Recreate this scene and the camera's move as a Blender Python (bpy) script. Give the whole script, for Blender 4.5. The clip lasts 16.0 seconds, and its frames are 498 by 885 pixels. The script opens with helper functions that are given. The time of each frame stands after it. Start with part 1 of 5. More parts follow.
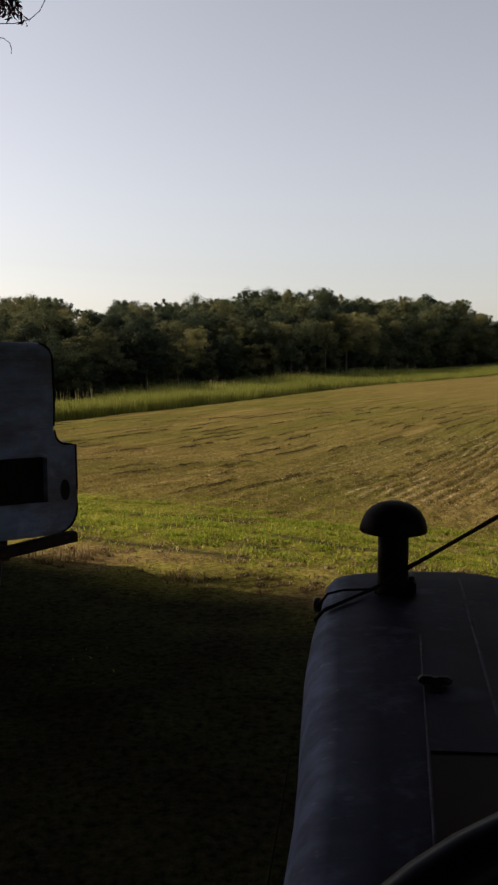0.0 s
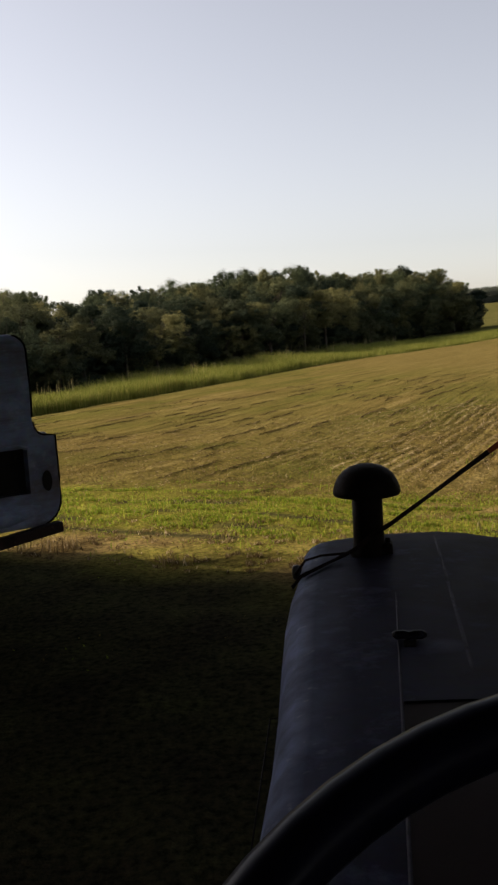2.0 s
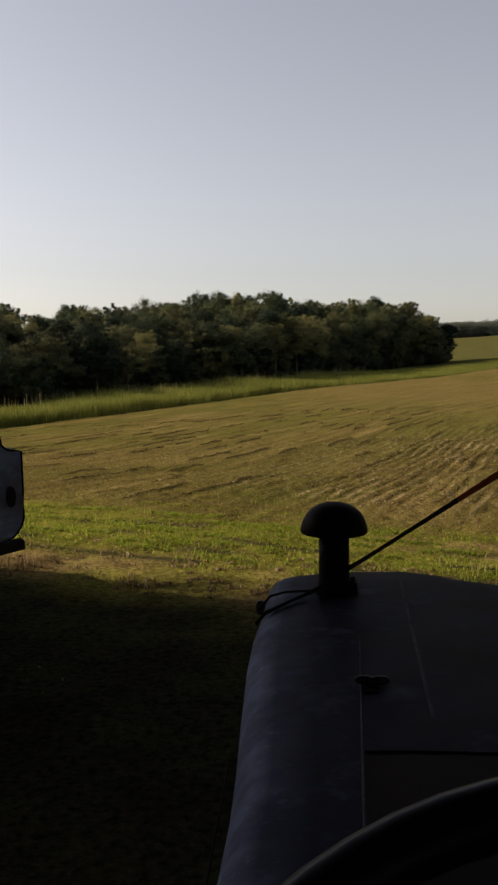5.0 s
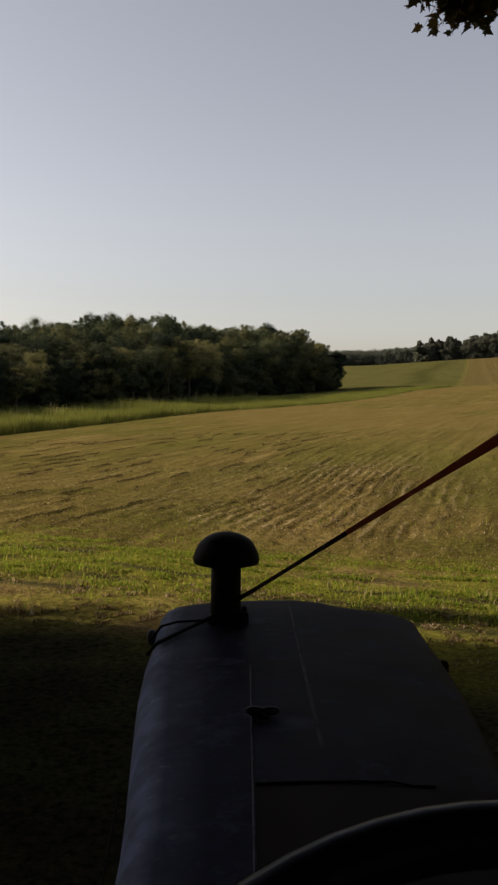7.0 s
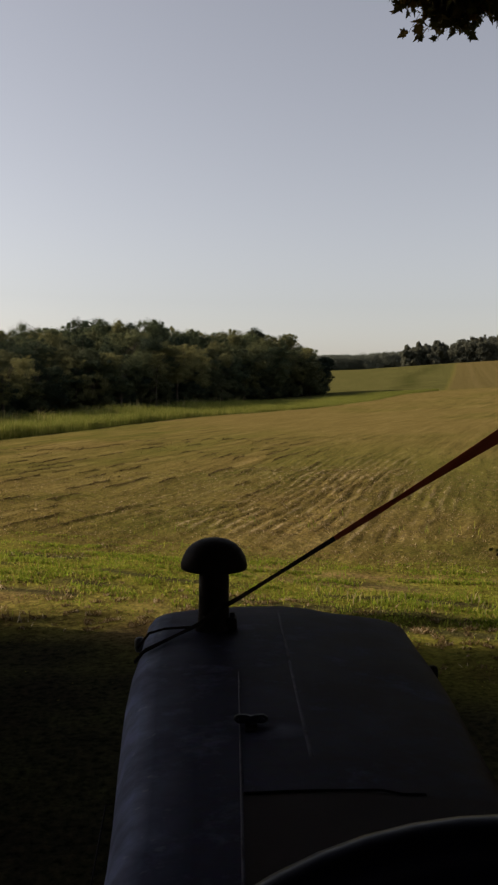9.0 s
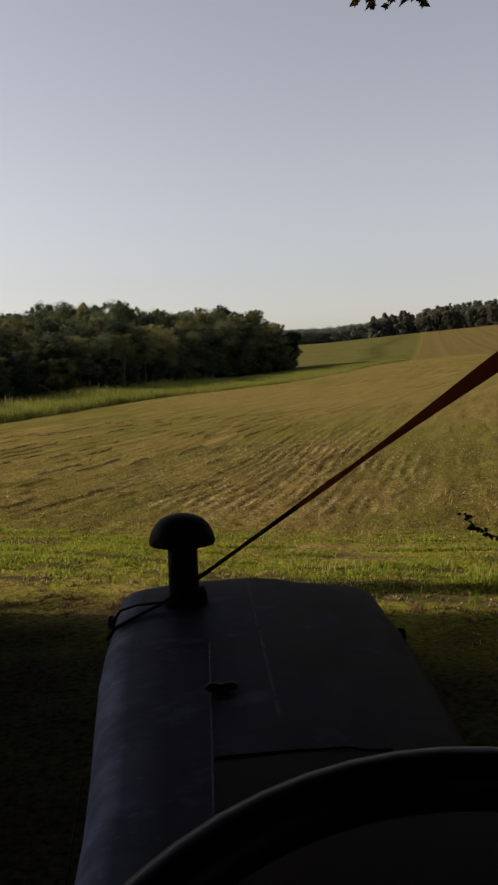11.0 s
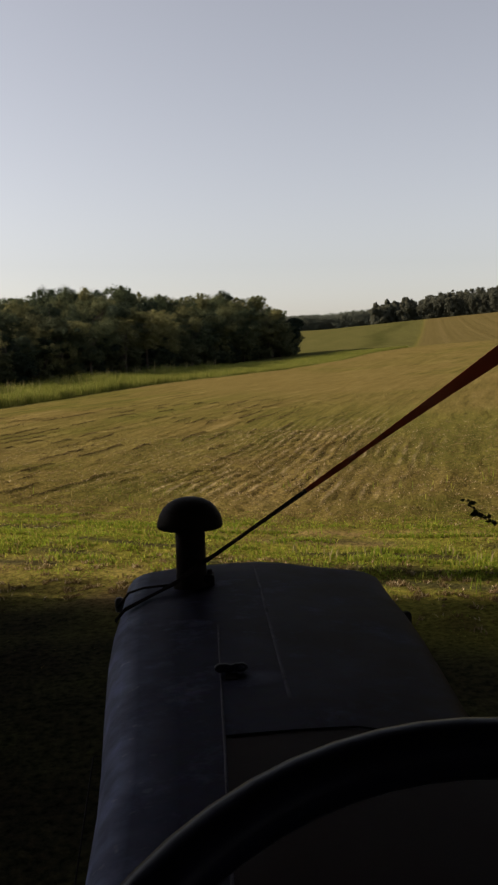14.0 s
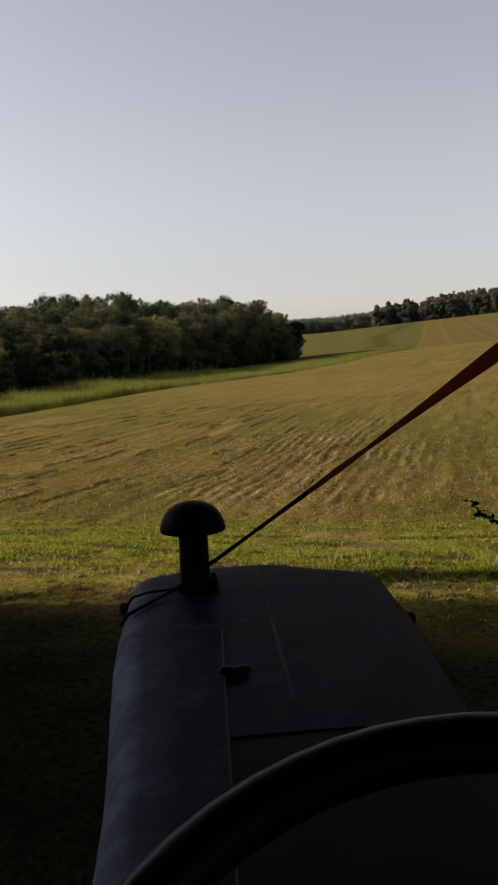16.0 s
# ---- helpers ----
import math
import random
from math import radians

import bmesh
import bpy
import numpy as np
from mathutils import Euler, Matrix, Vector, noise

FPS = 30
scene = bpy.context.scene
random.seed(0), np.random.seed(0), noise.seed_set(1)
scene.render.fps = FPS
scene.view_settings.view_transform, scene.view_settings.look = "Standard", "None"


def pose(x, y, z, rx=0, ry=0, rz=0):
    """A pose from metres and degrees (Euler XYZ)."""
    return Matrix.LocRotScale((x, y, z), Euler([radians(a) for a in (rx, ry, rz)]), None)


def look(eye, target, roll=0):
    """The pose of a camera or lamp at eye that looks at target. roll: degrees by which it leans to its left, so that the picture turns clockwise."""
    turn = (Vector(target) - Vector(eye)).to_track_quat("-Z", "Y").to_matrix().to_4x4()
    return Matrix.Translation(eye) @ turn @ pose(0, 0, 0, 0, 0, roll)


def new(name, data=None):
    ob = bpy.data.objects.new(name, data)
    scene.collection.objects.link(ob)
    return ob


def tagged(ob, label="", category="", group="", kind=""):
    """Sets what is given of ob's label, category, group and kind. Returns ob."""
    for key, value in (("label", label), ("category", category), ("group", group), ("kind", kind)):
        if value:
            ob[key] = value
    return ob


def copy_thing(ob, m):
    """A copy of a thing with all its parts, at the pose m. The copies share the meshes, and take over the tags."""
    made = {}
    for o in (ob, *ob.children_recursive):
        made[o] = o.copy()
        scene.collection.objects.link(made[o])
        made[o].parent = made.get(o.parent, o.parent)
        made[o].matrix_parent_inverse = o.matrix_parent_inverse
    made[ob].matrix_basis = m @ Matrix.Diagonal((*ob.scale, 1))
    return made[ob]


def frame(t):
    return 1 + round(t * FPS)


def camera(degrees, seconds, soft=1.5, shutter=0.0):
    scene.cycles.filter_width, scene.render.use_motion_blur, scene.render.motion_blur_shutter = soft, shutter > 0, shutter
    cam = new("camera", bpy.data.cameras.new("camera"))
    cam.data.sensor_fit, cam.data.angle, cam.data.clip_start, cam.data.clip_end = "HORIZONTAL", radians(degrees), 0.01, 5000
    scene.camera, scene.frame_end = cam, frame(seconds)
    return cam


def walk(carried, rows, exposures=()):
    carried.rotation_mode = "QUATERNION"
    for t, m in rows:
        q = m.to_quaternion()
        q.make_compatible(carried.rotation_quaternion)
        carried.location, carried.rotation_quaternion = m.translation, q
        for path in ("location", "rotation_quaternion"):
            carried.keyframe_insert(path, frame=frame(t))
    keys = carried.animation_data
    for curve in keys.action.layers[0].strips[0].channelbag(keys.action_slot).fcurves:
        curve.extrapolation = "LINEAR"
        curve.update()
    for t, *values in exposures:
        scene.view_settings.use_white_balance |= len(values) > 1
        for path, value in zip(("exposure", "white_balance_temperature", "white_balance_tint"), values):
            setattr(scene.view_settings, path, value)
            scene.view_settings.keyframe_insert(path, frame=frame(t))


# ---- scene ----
cam = camera(31.26, 16.0, 2.5)
PATH = [
    (0.0, pose(-0.000, 0.000, 1.800, 84.60, 0.00, -0.00)),
    (0.5, pose(0.001, -0.003, 1.787, 83.83, 0.53, -0.45)),
    (1.0, pose(0.014, -0.001, 1.781, 83.40, 2.31, -0.44)),
    (1.5, pose(0.017, -0.003, 1.782, 82.94, 2.39, -0.59)),
    (2.0, pose(0.035, 0.003, 1.775, 83.40, 3.49, -1.29)),
    (2.5, pose(0.028, 0.006, 1.776, 83.09, 2.59, -1.23)),
    (3.0, pose(0.025, 0.003, 1.779, 83.62, 2.55, -1.14)),
    (3.5, pose(0.027, 0.008, 1.775, 83.49, 3.01, -1.17)),
    (4.0, pose(0.023, 0.006, 1.773, 83.41, 2.66, -0.75)),
    (4.5, pose(0.019, -0.005, 1.786, 83.61, 1.50, -1.17)),
    (5.0, pose(0.027, 0.005, 1.799, 84.80, 0.61, -3.15)),
    (5.2, pose(0.036, -0.003, 1.814, 85.06, 0.35, -5.57)),
    (7.3, pose(0.019, -0.010, 1.815, 86.46, -0.74, -10.05)),
    (7.5, pose(0.019, -0.010, 1.816, 86.53, -0.74, -9.93)),
    (8.0, pose(0.031, -0.013, 1.819, 86.45, 0.59, -9.85)),
    (8.5, pose(0.027, -0.007, 1.816, 86.75, -0.04, -10.23)),
    (9.0, pose(0.024, 0.000, 1.815, 86.64, -0.51, -10.80)),
    (9.5, pose(0.027, -0.012, 1.816, 86.29, -0.14, -11.44)),
    (10.0, pose(0.041, -0.016, 1.813, 85.53, 1.92, -12.40)),
    (10.2, pose(0.041, -0.016, 1.812, 85.51, 1.92, -12.79)),
    (12.3, pose(0.028, -0.025, 1.8055, 84.42, 1.65, -12.75)),
    (12.5, pose(0.026, -0.025, 1.809, 84.47, 1.11, -13.06)),
    (13.0, pose(0.024, -0.033, 1.808, 84.51, 1.30, -13.22)),
    (13.5, pose(0.020, -0.032, 1.805, 84.27, 1.37, -12.85)),
    (14.0, pose(0.023, -0.026, 1.806, 84.27, 1.57, -12.70)),
    (14.5, pose(0.032, -0.018, 1.805, 84.48, 2.34, -12.60)),
    (15.0, pose(0.028, -0.021, 1.808, 84.84, 2.31, -12.82)),
    (15.5, pose(0.026, -0.025, 1.807, 84.49, 1.96, -12.97)),
    (16.0, pose(0.026, -0.030, 1.804, 84.54, 2.44, -12.57)),
]
EXPOSURES = [(0.0, 0.80, 6800, 16.5), (1.5, 0.84, 6800, 16.5), (2.0, 1.06, 6800, 16.5), (2.5, 0.98, 6800, 16.5), (3.5, 0.95, 6800, 16.5), (5.0, 0.67, 6800, 16.5), (8.5, 0.655, 6800, 16.5), (10.0, 0.645, 6800, 16.5), (12.5, 0.78, 6800, 16.5), (16.0, 0.80, 6800, 16.5)]
walk(cam, PATH, EXPOSURES)

# ---------------------------------------------------------------- world, sun, exposure
SUN_AZ, SUN_EL = -70.0, 24.0        # degrees: from straight ahead, to the left; height
TO_SUN = Vector((math.sin(radians(SUN_AZ)) * math.cos(radians(SUN_EL)),
                 math.cos(radians(SUN_AZ)) * math.cos(radians(SUN_EL)), math.sin(radians(SUN_EL))))
world = bpy.data.worlds.new("sky")
scene.world = world
world.use_nodes = True
wn = world.node_tree.nodes
sky = wn.new("ShaderNodeTexSky")
sky.sky_type, sky.sun_disc = "NISHITA", False
sky.sun_elevation, sky.sun_rotation = radians(SUN_EL), radians(SUN_AZ)
sky.air_density, sky.dust_density, sky.ozone_density = 1.0, 1.2, 1.0
wn["Background"].inputs["Strength"].default_value = 0.085
pale = wn.new("ShaderNodeHueSaturation")          # hazy summer sky
pale.inputs["Saturation"].default_value = 0.45
world.node_tree.links.new(sky.outputs["Color"], pale.inputs["Color"])
world.node_tree.links.new(pale.outputs["Color"], wn["Background"].inputs["Color"])
sun = new("sun", bpy.data.lights.new("sun", "SUN"))
sun.data.energy, sun.data.angle, sun.data.color = 5.0, radians(0.6), (1.0, 0.86, 0.66)
sun.matrix_world = look(TO_SUN * 80, (0, 0, 0))


# ---------------------------------------------------------------- small helpers
def mat(name, rough=0.8, metal=0.0):
    m = bpy.data.materials.new(name)
    m.use_nodes = True
    b = m.node_tree.nodes["Principled BSDF"]
    b.inputs["Roughness"].default_value = rough
    b.inputs["Metallic"].default_value = metal
    return m, m.node_tree.nodes, m.node_tree.links, b


def noise_tex(n, l, scale, detail=4.0, coord=None, rough=0.55):
    t = n.new("ShaderNodeTexNoise")
    t.inputs["Scale"].default_value, t.inputs["Detail"].default_value = scale, detail
    t.inputs["Roughness"].default_value = rough
    if coord:
        l.new(coord, t.inputs["Vector"])
    return t


def ramp(n, l, fac, stops):
    r = n.new("ShaderNodeValToRGB")
    e = r.color_ramp.elements
    while len(e) < len(stops):
        e.new(0.5)
    for k, (p, c) in zip(e, stops):
        k.position, k.color = p, (*c, 1.0)
    l.new(fac, r.inputs["Fac"])
    return r.outputs["Color"]


def mix(n, l, fac, a, b, kind="MIX"):
    x = n.new("ShaderNodeMix")
    x.data_type, x.blend_type = "RGBA", kind
    for sock, v in (("Factor", fac), ("A", a), ("B", b)):
        s = [i for i in x.inputs if i.name == sock and i.type == ("VALUE" if sock == "Factor" else "RGBA")][0]
        if isinstance(v, (int, float)):
            s.default_value = v
        elif isinstance(v, tuple):
            s.default_value = (*v, 1.0)
        else:
            l.new(v, s)
    return [o for o in x.outputs if o.type == "RGBA"][0]


def bump(n, l, bsdf, height, strength, distance):
    b = n.new("ShaderNodeBump")
    b.inputs["Strength"].default_value, b.inputs["Distance"].default_value = strength, distance
    l.new(height, b.inputs["Height"])
    l.new(b.outputs["Normal"], bsdf.inputs["Normal"])


def worn(name, base, dark, light, rough=0.5, metal=0.0, scale=6.0, spots=(0.45, 0.62), relief=0.3, gloss=0.3):
    """Paint, metal or rubber with broad stains, fine grain and rubbed spots."""
    m, n, l, b = mat(name, rough, metal)
    c = n.new("ShaderNodeTexCoord").outputs["Object"]
    a = noise_tex(n, l, scale, 6, c)
    g = noise_tex(n, l, scale * 14, 3, c)
    col = ramp(n, l, a.outputs["Fac"], [(0.3, dark), (0.5, base), (0.72, base)])
    s = noise_tex(n, l, scale * 2.3, 8, c, 0.7)
    f = ramp(n, l, s.outputs["Fac"], [(spots[0] + 0.1, (0, 0, 0)), (spots[1] + 0.12, (1, 1, 1))])
    col = mix(n, l, f, col, light)
    col = mix(n, l, 0.25, col, g.outputs["Color"], "OVERLAY")
    l.new(col, b.inputs["Base Color"])
    r = n.new("ShaderNodeMapRange")
    r.inputs["To Min"].default_value, r.inputs["To Max"].default_value = max(0.05, rough - 0.14), min(1, rough + 0.2)
    l.new(s.outputs["Fac"], r.inputs["Value"])
    l.new(r.outputs["Result"], b.inputs["Roughness"])
    bump(n, l, b, g.outputs["Fac"], relief, 0.002)
    b.inputs["Specular IOR Level"].default_value = gloss
    return m


def leafy(name, stops, through_light=0.35, per_object=True, rough=0.8):
    """Leaves or blades: colour by leaf and by plant, light shining through."""
    m, n, l, b = mat(name, rough)
    geo = n.new("ShaderNodeNewGeometry").outputs["Random Per Island"]
    col = ramp(n, l, geo, stops)
    if per_object:
        rnd = n.new("ShaderNodeObjectInfo").outputs["Random"]
        hue = ramp(n, l, rnd, [(0.0, (0.24, 0.33, 0.38)), (0.4, (0.60, 0.72, 0.66)), (0.7, (1.02, 1.0, 0.80)), (1.0, (1.45, 1.34, 0.98))])
        col = mix(n, l, 1.0, col, hue, "MULTIPLY")
    l.new(col, b.inputs["Base Color"])
    b.inputs["Specular IOR Level"].default_value = 0.04
    t = n.new("ShaderNodeBsdfTranslucent")
    l.new(col, t.inputs["Color"])
    s = n.new("ShaderNodeMixShader")
    s.inputs["Fac"].default_value = through_light
    l.new(b.outputs["BSDF"], s.inputs[1])
    l.new(t.outputs["BSDF"], s.inputs[2])
    l.new(s.outputs["Shader"], n["Material Output"].inputs["Surface"])
    return m


def mesh_ob(name, verts, faces, material, parent=None, label="", smooth=False):
    me = bpy.data.meshes.new(name)
    me.from_pydata(verts, [], faces)
    me.materials.append(material)
    if smooth:
        me.polygons.foreach_set("use_smooth", [True] * len(me.polygons))
    ob = new(name, me)
    if parent:
        ob.parent = parent
    if label:
        tagged(ob, label)
    return ob


def part(name, bm, material, parent, label="", smooth=False):
    me = bpy.data.meshes.new(name)
    bmesh.ops.recalc_face_normals(bm, faces=bm.faces)
    bm.to_mesh(me)
    bm.free()
    me.materials.append(material)
    if smooth:
        me.polygons.foreach_set("use_smooth", [True] * len(me.polygons))
    ob = new(name, me)
    ob.parent = parent
    if label:
        tagged(ob, label)
    return ob


def box(bm, x0, x1, y0, y1, z0, z1, bevel=0.0):
    r = bmesh.ops.create_cube(bm, size=1, matrix=Matrix.LocRotScale(((x0 + x1) / 2, (y0 + y1) / 2, (z0 + z1) / 2), None, (x1 - x0, y1 - y0, z1 - z0)))
    if bevel:
        es = {e for v in r["verts"] for e in v.link_edges}
        bmesh.ops.bevel(bm, geom=list(es), offset=bevel, segments=2, affect="EDGES", profile=0.6)
    return bm


def tube(bm, pts, radii, sides=12, cap=True):
    """A tapered round tube through the points."""
    rings = []
    for i, p in enumerate(pts):
        p = Vector(p)
        a, b = Vector(pts[max(i - 1, 0)]), Vector(pts[min(i + 1, len(pts) - 1)])
        q = (b - a).normalized().to_track_quat("Z", "Y")
        rings.append([bm.verts.new(p + q @ Vector((math.cos(k * math.tau / sides) * radii[i], math.sin(k * math.tau / sides) * radii[i], 0)))
                      for k in range(sides)])
    for r0, r1 in zip(rings, rings[1:]):
        for k in range(sides):
            bm.faces.new((r0[k], r0[(k + 1) % sides], r1[(k + 1) % sides], r1[k]))
    if cap:
        bm.faces.new(rings[0][::-1])
        bm.faces.new(rings[-1])
    return bm


def spin(bm, profile, sides=32, at=(0, 0, 0)):
    """A turned body: profile of (radius, height)."""
    rings = []
    for r, z in profile:
        rings.append([bm.verts.new((at[0] + max(r, 1e-4) * math.cos(k * math.tau / sides), at[1] + max(r, 1e-4) * math.sin(k * math.tau / sides), at[2] + z))
                      for k in range(sides)])
    for r0, r1 in zip(rings, rings[1:]):
        for k in range(sides):
            bm.faces.new((r0[k], r0[(k + 1) % sides], r1[(k + 1) % sides], r1[k]))
    bm.faces.new(rings[0][::-1])
    bm.faces.new(rings[-1])
    return bm


def ring(bm, centre, radius, thick, turn, sides=64, seg=14):
    rows = []
    for i in range(sides):
        a = i * math.tau / sides
        rows.append([bm.verts.new(turn @ Vector(((radius + thick * math.cos(b)) * math.cos(a), (radius + thick * math.cos(b)) * math.sin(a), thick * math.sin(b))) + Vector(centre))
                     for b in (k * math.tau / seg for k in range(seg))])
    for i in range(sides):
        for k in range(seg):
            bm.faces.new((rows[i][k], rows[(i + 1) % sides][k], rows[(i + 1) % sides][(k + 1) % seg], rows[i][(k + 1) % seg]))
    return bm


def empty(name, m, label, category, group="", kind=""):
    ob = new(name)
    ob.matrix_world = m
    return tagged(ob, label, category, group, kind)


# ---------------------------------------------------------------- lie of the land
def step(a, b, v):
    t = np.clip((v - a) / (b - a), 0, 1)
    return t * t * (3 - 2 * t)


def grid_noise(x, y, scale, seed):
    """Smooth value noise in 0..1."""
    g = np.random.default_rng(seed).random((256, 256))
    u, v = np.asarray(x) / scale, np.asarray(y) / scale
    i, j = np.floor(u).astype(int), np.floor(v).astype(int)
    fu, fv = u - i, v - j
    fu, fv = fu * fu * (3 - 2 * fu), fv * fv * (3 - 2 * fv)
    i, j = i % 256, j % 256
    i1, j1 = (i + 1) % 256, (j + 1) % 256
    return (g[i, j] * (1 - fu) + g[i1, j] * fu) * (1 - fv) + (g[i, j1] * (1 - fu) + g[i1, j1] * fu) * fv


def land(x, y):
    """Height of the ground: level by the tractor, falling a little to the left, a long rise to the right."""
    x, y = np.asarray(x, float), np.asarray(y, float)
    d = np.hypot(x, y) + 1e-6
    k = np.minimum(1, 280 / d)
    xs, ys = x * k / 100, np.maximum(y * k / 100, 0)
    z = 4.242 * xs - 1.182 * ys + 1.934 * xs * ys + 0.508 * ys * ys + 0.024 * np.maximum(d - 280, 0)
    return z * step(4, 26, y)


FIELD_END = ((-30, 14), (-20, 24.5), (-8.1, 37), (-3.4, 43.9), (0.6, 50.8), (3.9, 57.0), (8.0, 62.8), (12.8, 66.0), (18.5, 70.0), (22.7, 74.8), (27, 80), (35.4, 94.6), (41.3, 100.9), (43.6, 101.5), (48.7, 101), (52.6, 98), (75, 90))


def field_end(x):
    """How far ahead the mown field ends."""
    return np.interp(x, [p[0] for p in FIELD_END], [p[1] for p in FIELD_END])


def edge_of_field(x, y):
    """Metres past the line where the mown field ends in tall grass."""
    return (y - field_end(x)) * 0.634


def edge_of_lawn(x, y):
    """Metres past the line where the lawn ends in the mown field."""
    return (y - (10.3 - 0.62 * x)) * 0.85


def tracks(x, y):
    """Thin gaps that the mower's wheels left along the lawn."""
    e = edge_of_lawn(x, y) + 0.22 * (grid_noise(x, y, 1.6, 81) - 0.5)
    run = 0.85 * x - 0.53 * y
    lines = sum(np.exp(-((e - at) / w) ** 2) * step(0.34, 0.58, grid_noise(run + 40 + 9 * k, 0 * run + 3.3 * k, 0.8, 82 + k)) for k, (at, w) in enumerate(((-0.50, 0.13), (-1.02, 0.10), (-1.52, 0.15), (-2.02, 0.12))))
    return np.clip(lines, 0, 1)


def fringe(x, y):
    """A strip beside the worn track where the grass was left to grow."""
    e = edge_of_lawn(x, y) + 0.2 * (grid_noise(x, y, 0.9, 83) - 0.5)
    return np.exp(-((e + 1.2) / 0.36) ** 2) * step(1.6, 3.0, x)


def rows_of_hay(x, y):
    """Runs across the mowing rows; they curve from the left round to the right."""
    xs = np.linspace(-60, 90, 1501)
    slope = 1.05 + 1.09 * step(-4.5, 2.5, xs) - 0.4 * step(4.0, 9.0, xs)
    run = np.concatenate([[0], np.cumsum((slope[1:] + slope[:-1]) * 0.05)])
    near = np.interp(x, xs, run)
    distant = np.interp(2.0, xs, run) + 1.34 * (np.asarray(x) - 2.0)
    return 0.4226 * (near + (distant - near) * step(17, 34, y - 0.9 * np.asarray(x)) - y)


def rows_worn(x, y):
    """The rows with the small wanderings of the mower."""
    return rows_of_hay(x, y) + 0.5 * (grid_noise(x, y, 6, 2) - 0.5) + 0.12 * (grid_noise(x, y, 1.1, 6) - 0.5)


def combed(x, y):
    """Where the close furrows show: a sheaf that bends away ahead, and a fainter fan beside it."""
    g = rows_of_hay(x, y) + 0.35 * (grid_noise(x, y, 2.5, 12) - 0.5)
    sheaf = step(22.9, 23.5, g) * (1 - step(25.0, 25.7, g)) * step(10.4, 12.0, y + 0.1 * x) * (1 - step(16.5, 23.0, y - 0.25 * (x - 3)))
    spread = 0.6 * step(24.9, 25.5, g) * (1 - step(26.2, 27.2, g)) * step(9.6, 10.8, y) * (1 - step(13.5, 18.0, y))
    edge = 0.35 * step(21.2, 22.2, g) * (1 - step(22.9, 23.5, g)) * step(12.0, 14.0, y) * (1 - step(19, 25, y))
    return np.clip(np.maximum(np.maximum(sheaf, spread), edge) * (0.55 + 0.9 * step(0.25, 0.6, grid_noise(x, y, 1.6, 13))), 0, 1)


def greener(x, y):
    """Where clover and thin grass have come up through the stubble again."""
    g = rows_of_hay(x, y)
    bands = grid_noise(g * 1.0 + 70, 0.10 * (0.61 * x + 0.79 * y) + 9, 1.3, 91)
    spots = grid_noise(x, y, 3.2, 92) * 0.6 + grid_noise(x, y, 0.9, 93) * 0.4
    there = 0.30 * np.exp(-((x - 8.6) / 1.8) ** 2 - ((y - 17.5) / 3.5) ** 2) + 0.35 * np.exp(-((x - 3.9) / 0.8) ** 2 - ((y - 9.3) / 1.0) ** 2) + 0.3 * np.exp(-((x - 1.0) / 1.6) ** 2 - ((y - 12.5) / 1.3) ** 2)
    crust = 0.5 * np.exp(-((x - 4.7) / 0.9) ** 2 - ((y - 11.6) / 0.9) ** 2) + 0.25 * np.exp(-((x + 1.6) / 1.5) ** 2 - ((y - 12.5) / 1.2) ** 2)
    return np.clip(step(0.42, 0.70, 0.5 * bands + 0.5 * spots + there - crust), 0, 1)


def windrow_gate(x, y):
    """1 where a windrow, drawn dark like its shadow, was left along the mowing rows."""
    g = rows_worn(x, y)
    gate = step(0.40, 0.57, grid_noise(np.floor(g / 0.62) * 3.7 + 40, 0.7 * (0.6 * x + 0.8 * y) + 60, 1.0, 71))
    return gate * step(0.30, 0.52, grid_noise(x, y, 0.8, 72)) * (1 - 0.8 * combed(x, y)) * step(10.5, 12.5, np.hypot(x, y)) * (1 - step(30, 46, np.hypot(x, y))) * (1 - 0.9 * step(4.0, 6.5, x - 0.12 * (y - 12)))


def tanned(x, y):
    """Where the stubble has dried out on the rise."""
    return step(3, 10, x) * step(17, 28, y) * (0.35 + 0.65 * step(0.3, 0.6, grid_noise(x, y, 7, 94)))


def hay(x, y):
    return step(-0.6, 0.8, edge_of_lawn(x, y) + 1.2 * (grid_noise(x, y, 1.1, 5) - 0.5)) * (1 - step(-0.5, 0.3, edge_of_field(x, y)))


def relief(x, y):
    """Mowing rows, ruts and tussocks on top of the land."""
    h = hay(x, y)
    g = rows_worn(x, y)
    run = 0.45 * x + 0.89 * y
    fine = step(0.15, 0.8, np.abs(((g / 0.20) % 1) - 0.5) * 2) * combed(x, y) * step(0.2, 0.5, grid_noise(g * 2.4, 0.7 * run, 0.6, 14))
    swath = step(0.78, 0.96, 1 - np.abs(((g / 0.62) % 1) - 0.5) * 2) * windrow_gate(x, y)
    rough = grid_noise(x, y, 0.3, 3) - 0.5
    ditch = np.exp(-((edge_of_field(x, y) + 0.3) / 0.42) ** 2) * step(-30, -10, x) * (1 - step(16, 30, x))
    crumbs = grid_noise(x, y, 0.11, 17) - 0.5
    return h * (0.034 * fine * (0.35 + 0.65 * step(11.5, 15.0, y)) + 0.03 * rough + 0.03 * crumbs * (1 - step(12, 24, y)) + 0.026 * swath) - 0.12 * ditch + (1 - h) * 0.03 * rough + 0.05 * (grid_noise(x, y, 2.2, 4) - 0.5) * step(3, 8, y)


def top(x, y):
    return land(x, y) + relief(x, y)


